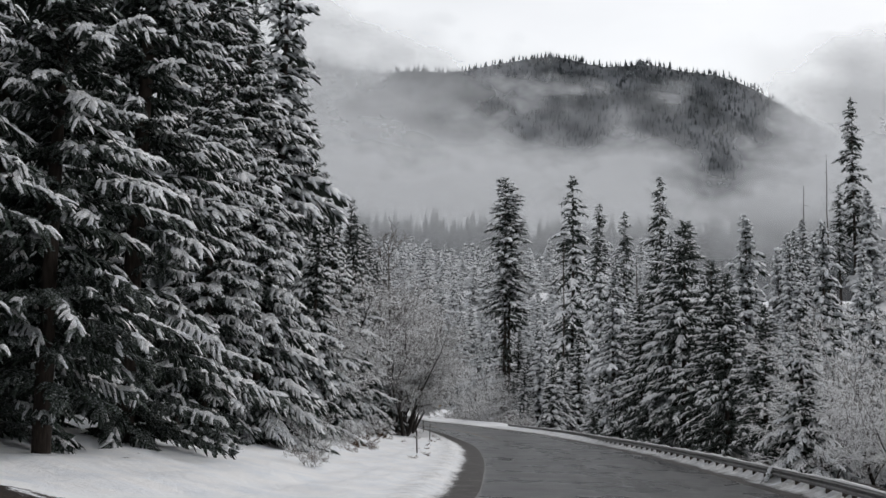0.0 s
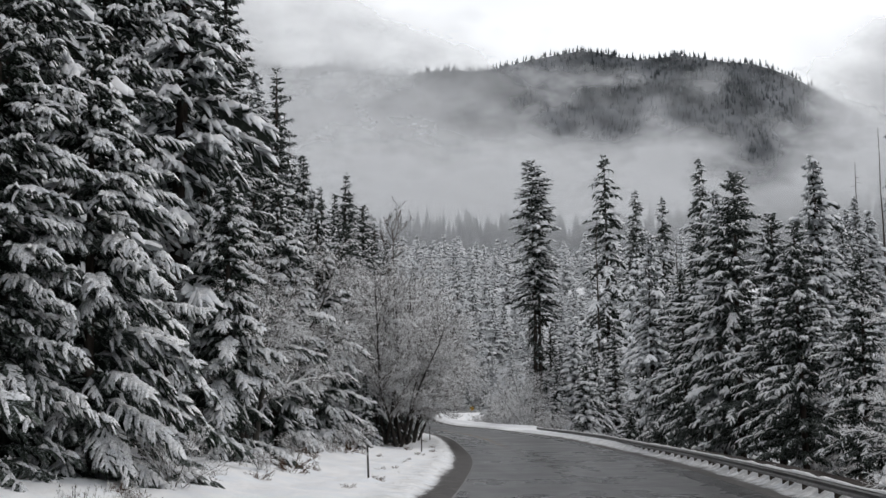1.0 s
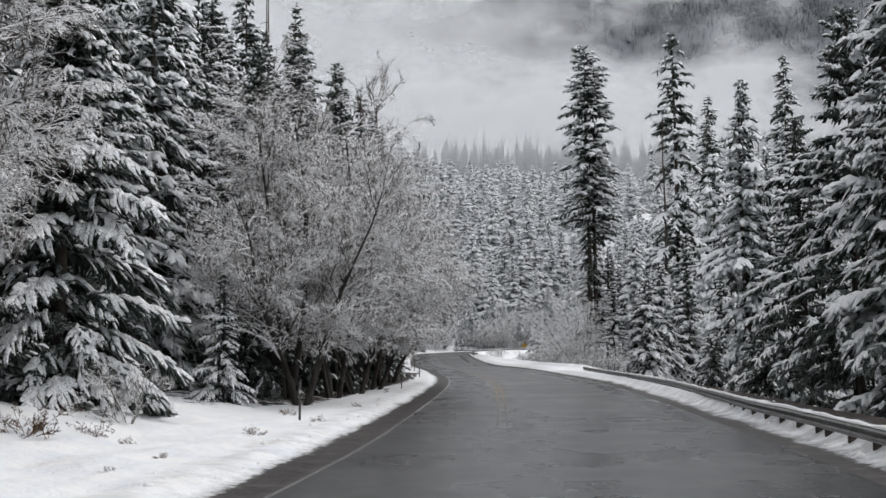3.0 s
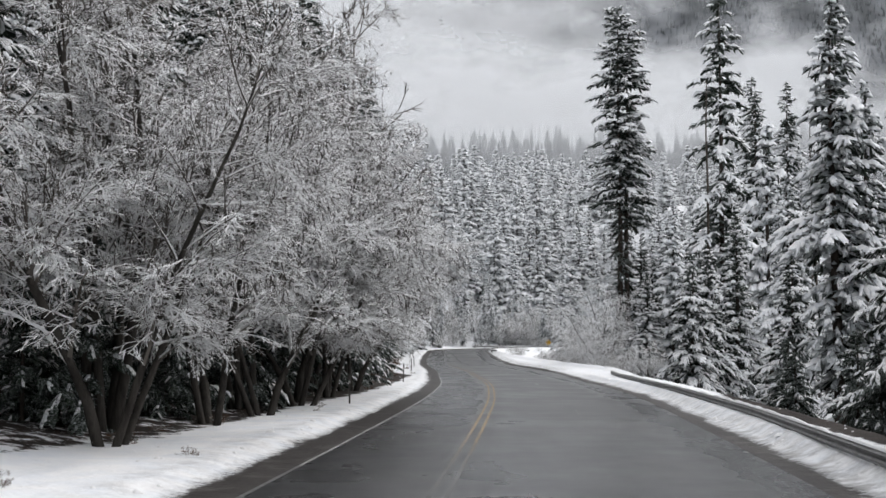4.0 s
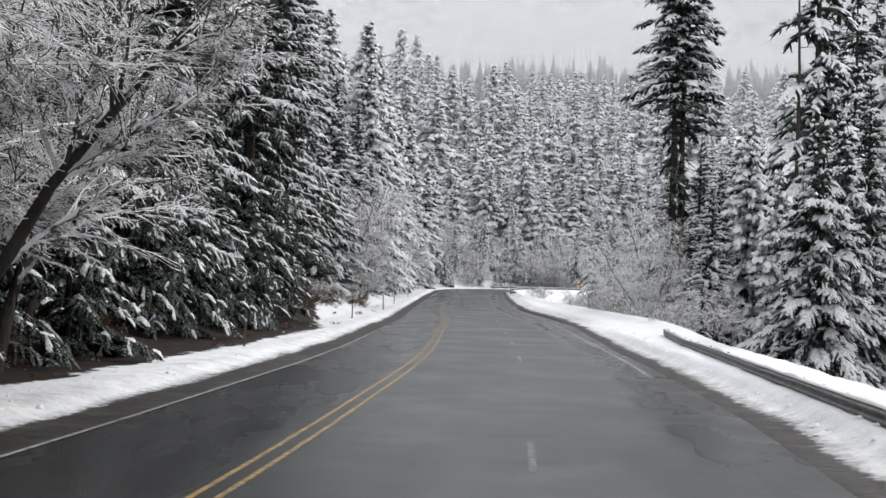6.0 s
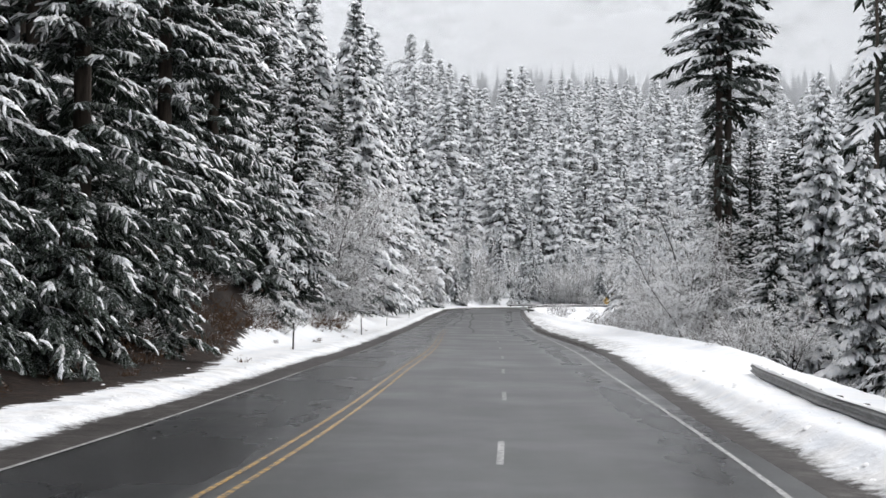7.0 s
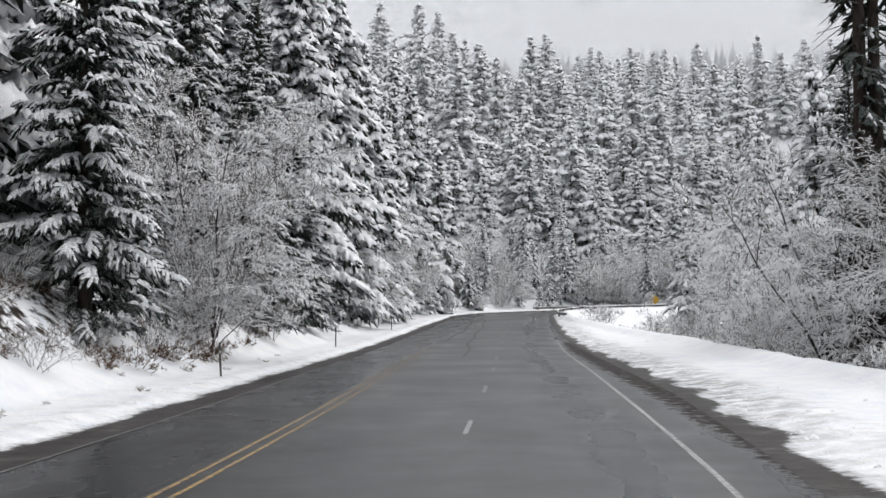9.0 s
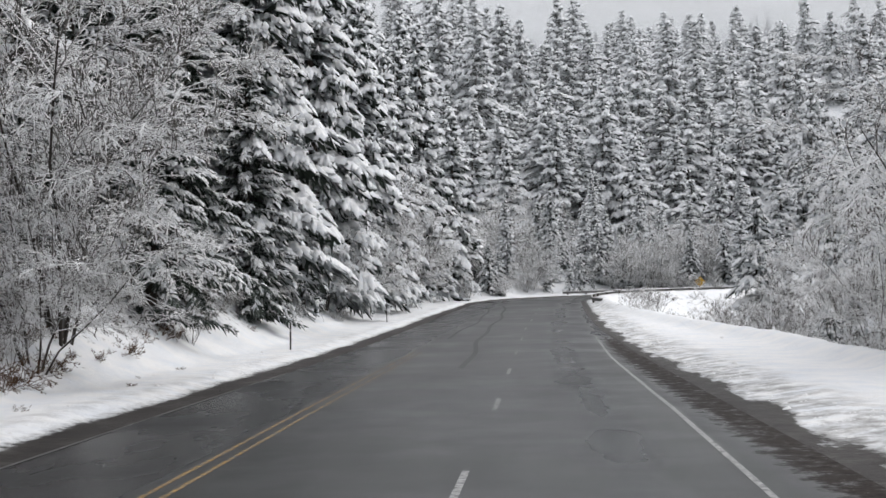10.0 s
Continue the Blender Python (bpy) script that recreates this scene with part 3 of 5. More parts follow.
def ground_height(x, y, d):
    er, br = edge_right(y), bank_right(y)
    n1, n2 = lumps(x, y, 3.0, 3), lumps(x, y, 11.0, 4)
    n0 = lumps(x, y, 0.9, 8)
    far = smooth(140, 260, y)
    l = -(d - EDGE_L)
    left = 0.18 * smooth(-0.1, 0.9, l) + 0.05 * n1 * smooth(0.2, 1, l) + 0.03 * n0 * smooth(0.1, 0.5, l)
    left += 0.42 * np.clip(l - 3.0 - 0.5 * n1, 0, 4.5) * smooth(18, 45, y) * (1 - smooth(115, 150, y))
    grade = np.interp(y, [-60, -20, 10, 60], [0.12, 0.16, 0.27, 0.32])
    left += grade * np.maximum(0, l - 3.3 - 0.8 * n2) * smooth(2.5, 7, l) + 0.25 * n2 * smooth(3, 8, l)
    left += 1.3 * smooth(3.5, 8.0, l) * (1 - smooth(-138, -128, y))
    left += (0.02 * np.clip(l - 1.3 - 0.4 * n1, 0, 7) + 0.13 * n1 * smooth(1.0, 2.5, l) + 0.05 * n0 * smooth(0.8, 2.0, l)) * (1 - smooth(-62, -46, y))
    left = np.where(l > 22, left + 0.14 * (l - 22), left)
    left = np.where(left > 50, 50 + 0.12 * (left - 50), left)
    r = d - er
    right = 0.16 * smooth(-0.2, 0.8 + smooth(30, 60, y), r) + 0.05 * n1 * smooth(0.2, 1, r) + 0.03 * n0 * smooth(0.1, 0.5, r)
    right += 0.35 * smooth(-1.6, -0.3, d - br) * smooth(35, 60, y) + 0.2 * smooth(0.3, 0.9, r) * smooth(45, 20, y)
    right -= 0.42 * np.maximum(0, np.minimum(d - br, 14)) * (1 - far * 0.6)
    right += 0.10 * np.maximum(0, d - br - 45)
    right += 0.5 * np.maximum(0, x - 55) * smooth(60, 110, y) * (1 - smooth(165, 205, y))
    right = np.minimum(right, 60)
    side = np.where(d < 0, l + 0.45, r)
    z = np.where(d < 0, left, right) * smooth(-0.5, -0.1, side)
    return z - 0.06 + 0.073 * smooth(-0.95, -0.5, side) + rise(y)


def z_at(x, y):
    d, _ = offset(np.array([x]), np.array([y]))
    return float(ground_height(np.array([x]), np.array([y]), d)[0]), float(d[0])


def build_ground():
    near = np.concatenate([np.arange(-34, -9, 0.8), np.arange(-9, -5.2, 0.3), np.arange(-5.2, -3.3, 0.12), np.arange(-3.2, 6, 1.2), np.arange(6, 7.4, 0.4), np.arange(7.4, 10.2, 0.12), np.arange(10.2, 11.4, 0.25), np.arange(11.5, 20, 0.4), np.arange(20, 40, 1.2)])
    out = 40 * 1.22 ** np.arange(1, 26)
    dd = np.concatenate([-out[::-1] + 6, near, out])
    yy = np.concatenate([-np.array([3500, 2200, 1300, 800, 560]) + 0.0, np.arange(-420, -175, 8), np.arange(-175, 130, 0.6), np.arange(130, 260, 1.3), 260 + 1.3 * 1.12 ** np.arange(1, 60) * 2])
    sh = np.interp(np.clip(yy, -420, 185), LINE[:606, 1], LINE[:606, 0])
    follow = np.interp(dd, [1.0, 6.0, 14.0, 34.0], [0, 1, 1, 0])
    X = sh[:, None] + dd[None] + (edge_right(yy) - 8.6)[:, None] * follow[None]
    Y = np.repeat(yy[:, None], len(dd), 1)
    d, idx = offset(X, Y)
    x, y = X.ravel(), Y.ravel()
    z = ground_height(x, y, d)
    ny, nx = X.shape
    q = (np.arange(ny - 1)[:, None] * nx + np.arange(nx - 1)[None]).ravel()
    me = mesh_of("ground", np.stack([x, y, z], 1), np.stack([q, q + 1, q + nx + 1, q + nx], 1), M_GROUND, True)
    l, r = -(d - EDGE_L), d - edge_right(y)
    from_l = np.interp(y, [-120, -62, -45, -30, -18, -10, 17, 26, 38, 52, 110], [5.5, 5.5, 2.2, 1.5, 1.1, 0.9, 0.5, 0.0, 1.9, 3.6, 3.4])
    # brown earth on the cut bank; under the roadside trees it paints shade too
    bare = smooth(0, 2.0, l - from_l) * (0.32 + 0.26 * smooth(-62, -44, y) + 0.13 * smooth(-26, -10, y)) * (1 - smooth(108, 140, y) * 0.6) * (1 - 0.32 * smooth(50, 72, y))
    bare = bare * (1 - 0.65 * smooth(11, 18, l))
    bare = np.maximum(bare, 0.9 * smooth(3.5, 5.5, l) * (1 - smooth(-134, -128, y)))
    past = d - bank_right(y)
    # behind the rail the brown stands in for shade below the trees
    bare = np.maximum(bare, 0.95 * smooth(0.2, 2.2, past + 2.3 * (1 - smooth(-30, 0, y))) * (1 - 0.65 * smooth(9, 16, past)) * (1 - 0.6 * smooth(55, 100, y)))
    # patchy brown darkens the gaps between the hillside trees
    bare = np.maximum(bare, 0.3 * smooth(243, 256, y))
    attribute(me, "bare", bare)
    attribute(me, "off", np.clip(np.where(d < 0, l, r), -3, 5))
    attribute(me, "rag", np.where(d < 0, 0.16, 0.14 + 0.34 * smooth(35, 65, y) * (1 - smooth(130, 165, y))))
    attribute(me, "track", np.where(d < 0, 0.55 * np.exp(-((l - 0.9) / 0.6) ** 2), 1.2 * np.exp(-((r - 0.9) / 1.0) ** 2) * smooth(45, 65, y) + (0.6 + 0.4 * (1 - smooth(-40, 0, y))) * np.exp(-(r / (0.5 + 0.5 * (1 - smooth(-40, 0, y)))) ** 2)))
    tagged(new("ground", me), "snow-covered ground with banks, bare brown litter and painted shade", "ground", kind="structure")


def build_road():
    cols = np.r_[EDGE_L + 0.02, np.arange(-4.1, 7.5, 0.3)]
    nc = len(cols)
    i0 = along(-300)
    er = edge_right(LINE[i0:, 1])
    er = np.where(np.arange(len(er)) + i0 >= 606, 8.6, er)
    D = np.concatenate([np.repeat(cols[None], len(er), 0), np.linspace(np.minimum(7.45, er - 0.55), er - 0.1, 8, axis=1)], 1)
    D[:, :nc] = np.minimum(D[:, :nc], er[:, None] - 0.6 + 0.001 * np.arange(nc))
    pts = LINE[i0:, None] + NOR[i0:, None] * D[..., None]
    n, k = D.shape
    v = np.concatenate([pts.reshape(-1, 2), np.repeat(rise(LINE[i0:, 1]), k)[:, None]], 1)
    q = (np.arange(n - 1)[:, None] * k + np.arange(k - 1)[None]).ravel()
    me = mesh_of("road", v, np.stack([q, q + 1, q + k + 1, q + k], 1), M_ROAD, True)
    y = v[:, 1]
    dv = D.ravel()
    erv = np.repeat(er, k)
    # left lane darkest, with the dark trees' reflection put in; darker before y -20
    wet_and_dark = (0.08 + 0.92 * smooth(-0.1, -0.6, dv)) * smooth(-60, -20, y) + 0.7 * (1 - smooth(-60, -20, y)) + 0.25 * np.exp(-((dv - 0.9) / 0.5) ** 2) + 0.95 * np.exp(-((dv - 6.4) / 0.6) ** 2) + 0.5 * smooth(-1.6, -0.5, dv - erv) + 0.7 * smooth(7.9, 8.6, dv) * smooth(25, 45, y)
    attribute(me, "wet_and_dark", 0.9 * np.clip(wet_and_dark, 0, 1.1) / 1.1)
    attribute(me, "slush", np.maximum(smooth(-3.3, -3.9, dv),  0.6 * smooth(7.6, 8.9, dv) * smooth(20, 45, y) * (1 - smooth(110, 140, y))))
    road = tagged(new("road", me), "wet grey asphalt road with worn lane markings", "road", kind="structure")

    def strip(name, d, w, y0, y1, mat, label, lift=0.006):
        i, j = along(y0), along(y1) + 1
        if y1 > 185:
            j = len(LINE) - 60
        a, b = on_road(d - w / 2, i, j), on_road(d + w / 2, i, j)
        m = len(a)
        zz = lift + rise(LINE[i:j, 1])
        vv = np.concatenate([np.c_[a, zz], np.c_[b, zz]])
        qq = np.arange(m - 1)
        part(name, mesh_of(name, vv, np.stack([qq, qq + m, qq + m + 1, qq + 1], 1), mat), road, label)

    for d in (-0.15, 0.15):
        strip("yellow_line", d, 0.09, -60, 108, M_YELLOW, "worn yellow centre line")
    strip("edge_line", -3.3, 0.09, -50, 30, M_WHITE, "worn white edge line")
    strip("edge_line", -3.3, 0.09, 30, 95, M_WHITE_OLD, "almost worn-away white line")
    strip("edge_line", -3.3, 0.10, -125, -50, M_WHITE_OLD, "almost worn-away white line")
    i, j = along(2), along(120) + 1
    strip("edge_line", np.interp(LINE[i:j, 1], [0, 15, 48, 68, 80, 121], [6.95, 7.0, 7.5, 7.8, 8.05, 8.4]), 0.10, 2, 120, M_WHITE, "worn white edge line")
    for k, (d0, y0, y1, w) in enumerate([(2.6, 96, 176, 0.22), (0.4, 120, 182, 0.18)]):
        i, j = along(y0), along(y1) + 1
        yy = LINE[i:j, 1]
        strip("tar_seam", d0 + 0.25 * np.sin(yy * 0.09 + k) + 0.12 * np.sin(yy * 0.31 + 2 * k) - (0.00035 * (yy - y0) ** 2 if y0 > 90 else 0), w, y0, y1, M_TAR, "dark tar seam", 0.003)
    for k in range(-3, 14):
        y0 = 7.2 + 12.19 * k
        a = np.linspace(y0, y0 + 3.05, 4)
        cx = np.interp(a, [-45, -29, -17, 7, 20, 32, 44, 56, 68, 82, 100, 130, 180], [-2.3, -1.7, -1.1, -0.6, -0.6, -0.7, -0.8, -1.0, -1.25, -1.55, -2.1, -2.8, -3.0])
        zz = 0.006 + rise(a)
        vv = np.concatenate([np.c_[cx - 0.055, a, zz], np.c_[cx + 0.055, a, zz]])
        qq = np.arange(3)
        part("lane_dash", mesh_of("lane_dash", vv, np.stack([qq, qq + 4, qq + 5, qq + 1], 1), M_WHITE if k >= 0 else M_WHITE_OLD), road)


def snow_clods(n, seed):
    """Small lumps of ploughed snow along the verges, as one mass."""
    r = np.random.default_rng(seed)
    v8 = np.array([(1, 0, 0), (0.7, 0.7, 0.1), (0, 1, 0), (-0.7, 0.7, 0), (-1, 0, 0.1), (-0.7, -0.7, 0), (0, -1, 0), (0.7, -0.7, 0), (0.4, 0.1, 0.75), (-0.3, 0.25, 0.8), (-0.1, -0.4, 0.7)])
    f8 = [[k, (k + 1) % 8, c] for k, c in ((0, 8), (1, 9), (2, 9), (3, 9), (4, 10), (5, 10), (6, 10), (7, 8))] + [[1, 9, 8], [4, 10, 9], [7, 8, 10], [8, 9, 10]]
    pieces = []
    for k in range(n):
        y = r.uniform(-120, 135)
        i = along(y)
        right = r.random() < 0.6
        d = float(edge_right(y)) + 0.2 + r.exponential(0.9) if right else EDGE_L - 0.3 - r.exponential(0.8)
        x, y = LINE[i] + NOR[i] * d
        s = 0.035 + 0.05 * r.random() ** 3 + (0.06 if r.random() < 0.06 else 0)
        q = v8 * r.uniform(0.7, 1.25, v8.shape) * s
        a = r.uniform(0, 6.28)
        q = q @ np.array([[math.cos(a), math.sin(a), 0], [-math.sin(a), math.cos(a), 0], [0, 0, 0.8]])
        pieces.append((q + [x, y, float(ground_height(np.array([x]), np.array([y]), np.array([d]))[0]) - 0.01], np.array(f8)))
    tagged(new("snow_clods", mesh_of("snow_clods", *joined(pieces), M_SNOW_FAR, True)), "small lumps of snow scattered along the verges", "snow lumps", kind="stuff")


build_ground()
build_road()
snow_clods(1500, 17)


# ---- guardrails ----
def w_beam(pts, z, face):
    """A corrugated rail along points; face: +1 if its front looks to the left of its run."""
    prof = np.array([(0.0, -0.155), (0.04, -0.12), (0.08, -0.085), (0.08, -0.06), (0.03, -0.025), (0.03, 0.025), (0.08, 0.06), (0.08, 0.085), (0.04, 0.12), (0.0, 0.155)])
    t = unit(np.gradient(pts, axis=0))
    nr = np.stack([-t[:, 1], t[:, 0]], 1) * face
    fr = pts[:, None] + nr[:, None] * prof[None, :, :1]
    zz = np.repeat((z + prof[:, 1])[None], len(pts), 0) if np.isscalar(z) else z[:, None] + prof[None, :, 1]
    a = np.concatenate([fr, zz[..., None]], 2)
    back = a.copy()
    back[..., :2] -= nr[:, None] * 0.006
    n, k = a.shape[:2]
    q = (np.arange(n - 1)[:, None] * k + np.arange(k - 1)[None]).ravel()
    f1 = np.stack([q, q + 1, q + k + 1, q + k], 1)
    return np.concatenate([a.reshape(-1, 3), back.reshape(-1, 3)]), np.concatenate([f1, f1[:, ::-1] + n * k])


def snow_ridge(pts, z, w, h, rng):
    n = len(pts)
    t = unit(np.gradient(pts, axis=0))
    nr = np.stack([-t[:, 1], t[:, 0]], 1)
    hh = h * np.clip(rng.normal(0.9, 0.35, n), 0.15, 1.6)
    ww = w * np.clip(rng.normal(1, 0.15, n), 0.6, 1.4)
    prof = [(-1, 0.0), (-0.75, 0.7), (0, 1.0), (0.75, 0.7), (1, 0.0)]
    v = np.stack([np.c_[pts + nr * (ww * a)[:, None], z + hh * b] for a, b in prof], 1)
    q = (np.arange(n - 1)[:, None] * 5 + np.arange(4)[None]).ravel()
    return v.reshape(-1, 3), np.stack([q, q + 1, q + 6, q + 5], 1)


def box_mesh(name, sx, sy, sz, mat, bevel=0.01):
    bm = bmesh.new()
    bmesh.ops.create_cube(bm, size=1)
    for v in bm.verts:
        v.co = (v.co.x * sx, v.co.y * sy, (v.co.z + 0.5) * sz)
    bmesh.ops.bevel(bm, geom=bm.edges[:], offset=bevel, segments=1, affect="EDGES")
    me = bpy.data.meshes.new(name)
    bm.to_mesh(me)
    bm.free()
    me.materials.append(mat)
    return me


POST_ME = box_mesh("post", 0.16, 0.2, 1.1, M_WOOD, 0.015)


def guardrail(pts, face, label, post_step, lift=0.0):
    rng = np.random.default_rng(len(pts))
    root = tagged(new("guardrail"), label, "guardrail")
    lift = np.zeros(len(pts)) + lift
    root.location = (*pts[0], lift[0])
    o = np.array([*pts[0], lift[0]])
    v, f = w_beam(pts, lift + 0.5, face)
    part("rail", mesh_of("rail", v - o, f, M_STEEL, False), root, "weathered corrugated steel rail")
    v, f = snow_ridge(pts, lift + 0.652, 0.055, 0.065, rng)
    part("snow_cap", mesh_of("snow_cap", v - o, f, M_SNOW_FAR, True), root, "snow lying on the rail")
    t = unit(np.gradient(pts, axis=0))
    run = np.r_[0, np.cumsum(np.linalg.norm(np.diff(pts, axis=0), axis=1))]
    for s in np.arange(0.4, run[-1], post_step):
        k = int(np.searchsorted(run, s))
        k = min(k, len(pts) - 1)
        n = np.array([-t[k, 1], t[k, 0]]) * face
        p = pts[k] - n * 0.12
        ob = part("post", POST_ME, root)
        ob.location = (p[0] - o[0], p[1] - o[1], lift[k] - lift[0] - 0.45)
        ob.rotation_euler = (rng.uniform(-0.02, 0.02), rng.uniform(-0.02, 0.02), math.atan2(t[k, 1], t[k, 0]))


i0, i1 = along(-190), along(29)
yy = LINE[i0:i1, 1]
guardrail(on_road(np.interp(yy, [-190, -60, -36, 0, 15, 25, 29], [7.6, 7.7, 8.8, 9.3, 9.9, 10.9, 11.5]), i0, i1), 1, "long steel guardrail with wooden posts and snow on top", 1.9)
i0 = along(172)
j = len(LINE) - 70
dd = np.where(np.arange(i0, j) < i0 + 4, 9.2 + 0.25 * (4 - np.arange(0, j - i0)), 9.2)
guardrail(on_road(dd, i0, j), 1, "curved steel guardrail on the inside of the far bend", 3.8, rise(LINE[i0:j, 1]))
i0 = 632
guardrail(on_road(np.full(j - i0, -5.0), i0, j), -1, "snow-topped steel guardrail on the outside of the far bend", 3.8, rise(LINE[i0:j, 1]))


# ---- roadside posts ----
def delineator():
    root = new("delineator_post")
    part("post", box_mesh("post", 0.075, 0.05, 1.45, M_POST, 0.008), root, "dark weathered post")
    r = part("reflector", box_mesh("reflector", 0.07, 0.012, 0.11, M_REFLECT, 0.004), root, "small grey reflector")
    r.location = (0, -0.032, 1.05)
    return tagged(root, "thin dark roadside marker post standing in snow", "marker post", "marker posts along the verge")


POSTS = [(-17.3, -90.0), (-13.5, -58.7), (-10.8, -25.1), (-9.8, 7.0), (-10.4, 44.6), (-11.0, 75.0), (-12.6, 108.0), (-13.1, 140.0)]
first = delineator()
for k, (x, y) in enumerate(POSTS):
    z, _ = z_at(x, y)
    m = pose(x, y, z - 0.22, (k * 37) % 5 - 2, (k * 23) % 5 - 2, (k * 31) % 20)
    if k == 0:
        first.matrix_basis = m
    else:
        copy_thing(first, m)


# ---- warning sign ----
def warning_sign(x, y, z):
    root = tagged(new("warning_sign"), "yellow diamond warning sign on a post beyond the bend", "road sign")
    root.location = (x, y, z)
    part("post", box_mesh("post", 0.1, 0.1, 1.5, M_WOOD, 0.01), root, "wooden post")
    p = part("panel", box_mesh("panel", 1.1, 0.02, 1.1, M_SIGN, 0.008), root, "yellow sign panel")
    p.matrix_basis = pose(0, -0.08, 1.25) @ pose(0, 0, 0, 0, 45, 0) @ pose(0, 0, -0.55)
    a = part("arrow_stem", box_mesh("arrow_stem", 0.12, 0.01, 0.5, M_BLACK, 0.003), p, "black painted arrow")
    a.matrix_basis = pose(0, -0.02, 0.3, 0, -45, 0)


warning_sign(18.2, 229.5, z_at(18.2, 229.5)[0])

# ---- tree kinds ----
NEAR = [
    conifer(11, 27, 4.9, 0.02, 0.56, 6, "near", 1.0, 0.2, sheltered=0.25),
    conifer(12, 24, 4.5, 0.02, 0.54, 6, "near", 1.2, 0.21, sheltered=0.2),
    conifer(13, 19, 4.2, 0.03, 0.52, 6, "near", 1.35, 0.22, sheltered=0.2),
    conifer(14, 12, 3.5, 0.01, 0.44, 6, "near", 1.4, 0.34, 0.75, sheltered=0.05),
    conifer(15, 10, 2.8, 0.01, 0.4, 6, "near", 1.4, 0.34, 0.8, sheltered=0.05),
    conifer(16, 21, 4.9, 0.12, 0.54, 6, "near", 0.95, 0.2, 0.65, sheltered=0.4),
    conifer(17, 28, 5.0, 0.07, 0.6, 6, "close", 0.9, 0.2, sheltered=0.5),
]
# dark, nearly snowless trees, added to fill the shade below the tall ones
UNDER = [conifer(40 + k, h, r, 0.01, 0.5, 5, "near", 0.3, 0.4, 0.6, sheltered=0.5) for k, (h, r) in enumerate([(6.5, 2.4), (9, 2.8)])]
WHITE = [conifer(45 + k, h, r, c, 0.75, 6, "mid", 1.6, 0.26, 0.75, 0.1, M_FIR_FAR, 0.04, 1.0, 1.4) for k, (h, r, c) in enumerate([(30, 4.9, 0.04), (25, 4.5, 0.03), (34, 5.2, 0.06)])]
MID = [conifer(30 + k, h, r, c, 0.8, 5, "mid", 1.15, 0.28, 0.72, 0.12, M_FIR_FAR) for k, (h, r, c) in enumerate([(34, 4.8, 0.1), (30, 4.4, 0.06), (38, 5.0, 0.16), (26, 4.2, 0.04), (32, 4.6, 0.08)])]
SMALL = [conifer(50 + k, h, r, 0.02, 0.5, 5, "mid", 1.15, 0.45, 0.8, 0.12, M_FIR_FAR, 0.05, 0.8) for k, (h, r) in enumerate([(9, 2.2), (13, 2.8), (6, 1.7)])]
OLD = [conifer(61, 55, 5.0, 0.47, 0.95, 6, "old", 1.0, 0.2, 0.36, 0.25), conifer(62, 55, 6.2, 0.2, 1.0, 5, "mid", 0.95, 0.36, 0.55, 0.25), conifer(63, 60, 5.6, 0.3, 1.1, 5, "mid", 1.0, 0.36, 0.55, 0.25)]

KINDS = {
    "near": (NEAR, ["tall dark conifer with drooping snow-laden boughs", "tall conifer with snow-laden boughs on the bank", "conifer thick with hanging snowy boughs", "young conifer heaped with fresh snow", "small young conifer covered in snow", "tall dark conifer with snowy upper boughs and a dark foot", "tall dark conifer on the bank with a bare shaded foot"], "conifers beside the road"),
    "mid": (MID, ["tall snow-dusted conifer of the wood"] * 5, "conifers of the wood"),
    "under": (UNDER, ["dark sheltered young conifer added to fill the shade under taller trees"] * 2, "sheltered young conifers"),
    "white": (WHITE, ["tall conifer thickly covered in fresh snow"] * 3, "snow-covered conifers of the slope"),
    "small": (SMALL, ["small young conifer under fresh snow"] * 3, "young conifers"),
    "old": (OLD, ["very tall old conifer with a bare lower trunk", "very tall old conifer with sparse snowy boughs", "very tall conifer with a sparse crown"], "old tall conifers"),
}
made, STOOD = {}, []


def plant(kind, k, x, y, turn, size=1.0, sink=0.25, wood=None):
    meshes, labels, group = KINDS[kind]
    z, _ = z_at(x, y)
    m = pose(x, y, z - sink, 0, 0, turn) @ Matrix.Diagonal((size, size, size, 1))
    if wood:
        tree = part("conifer", meshes[k][0], wood)
        tree.matrix_basis = m
        part("crown", meshes[k][1], tree)
        part("snow_load", meshes[k][2], tree)
    elif (kind, k) not in made:
        made[kind, k] = conifer_thing(meshes[k], labels[k], group)
        made[kind, k].matrix_basis = m
    else:
        copy_thing(made[kind, k], Matrix(m)).matrix_basis = m
    STOOD.append((x, y, size * (3.2 if kind in ("near", "old") else 2.2)))


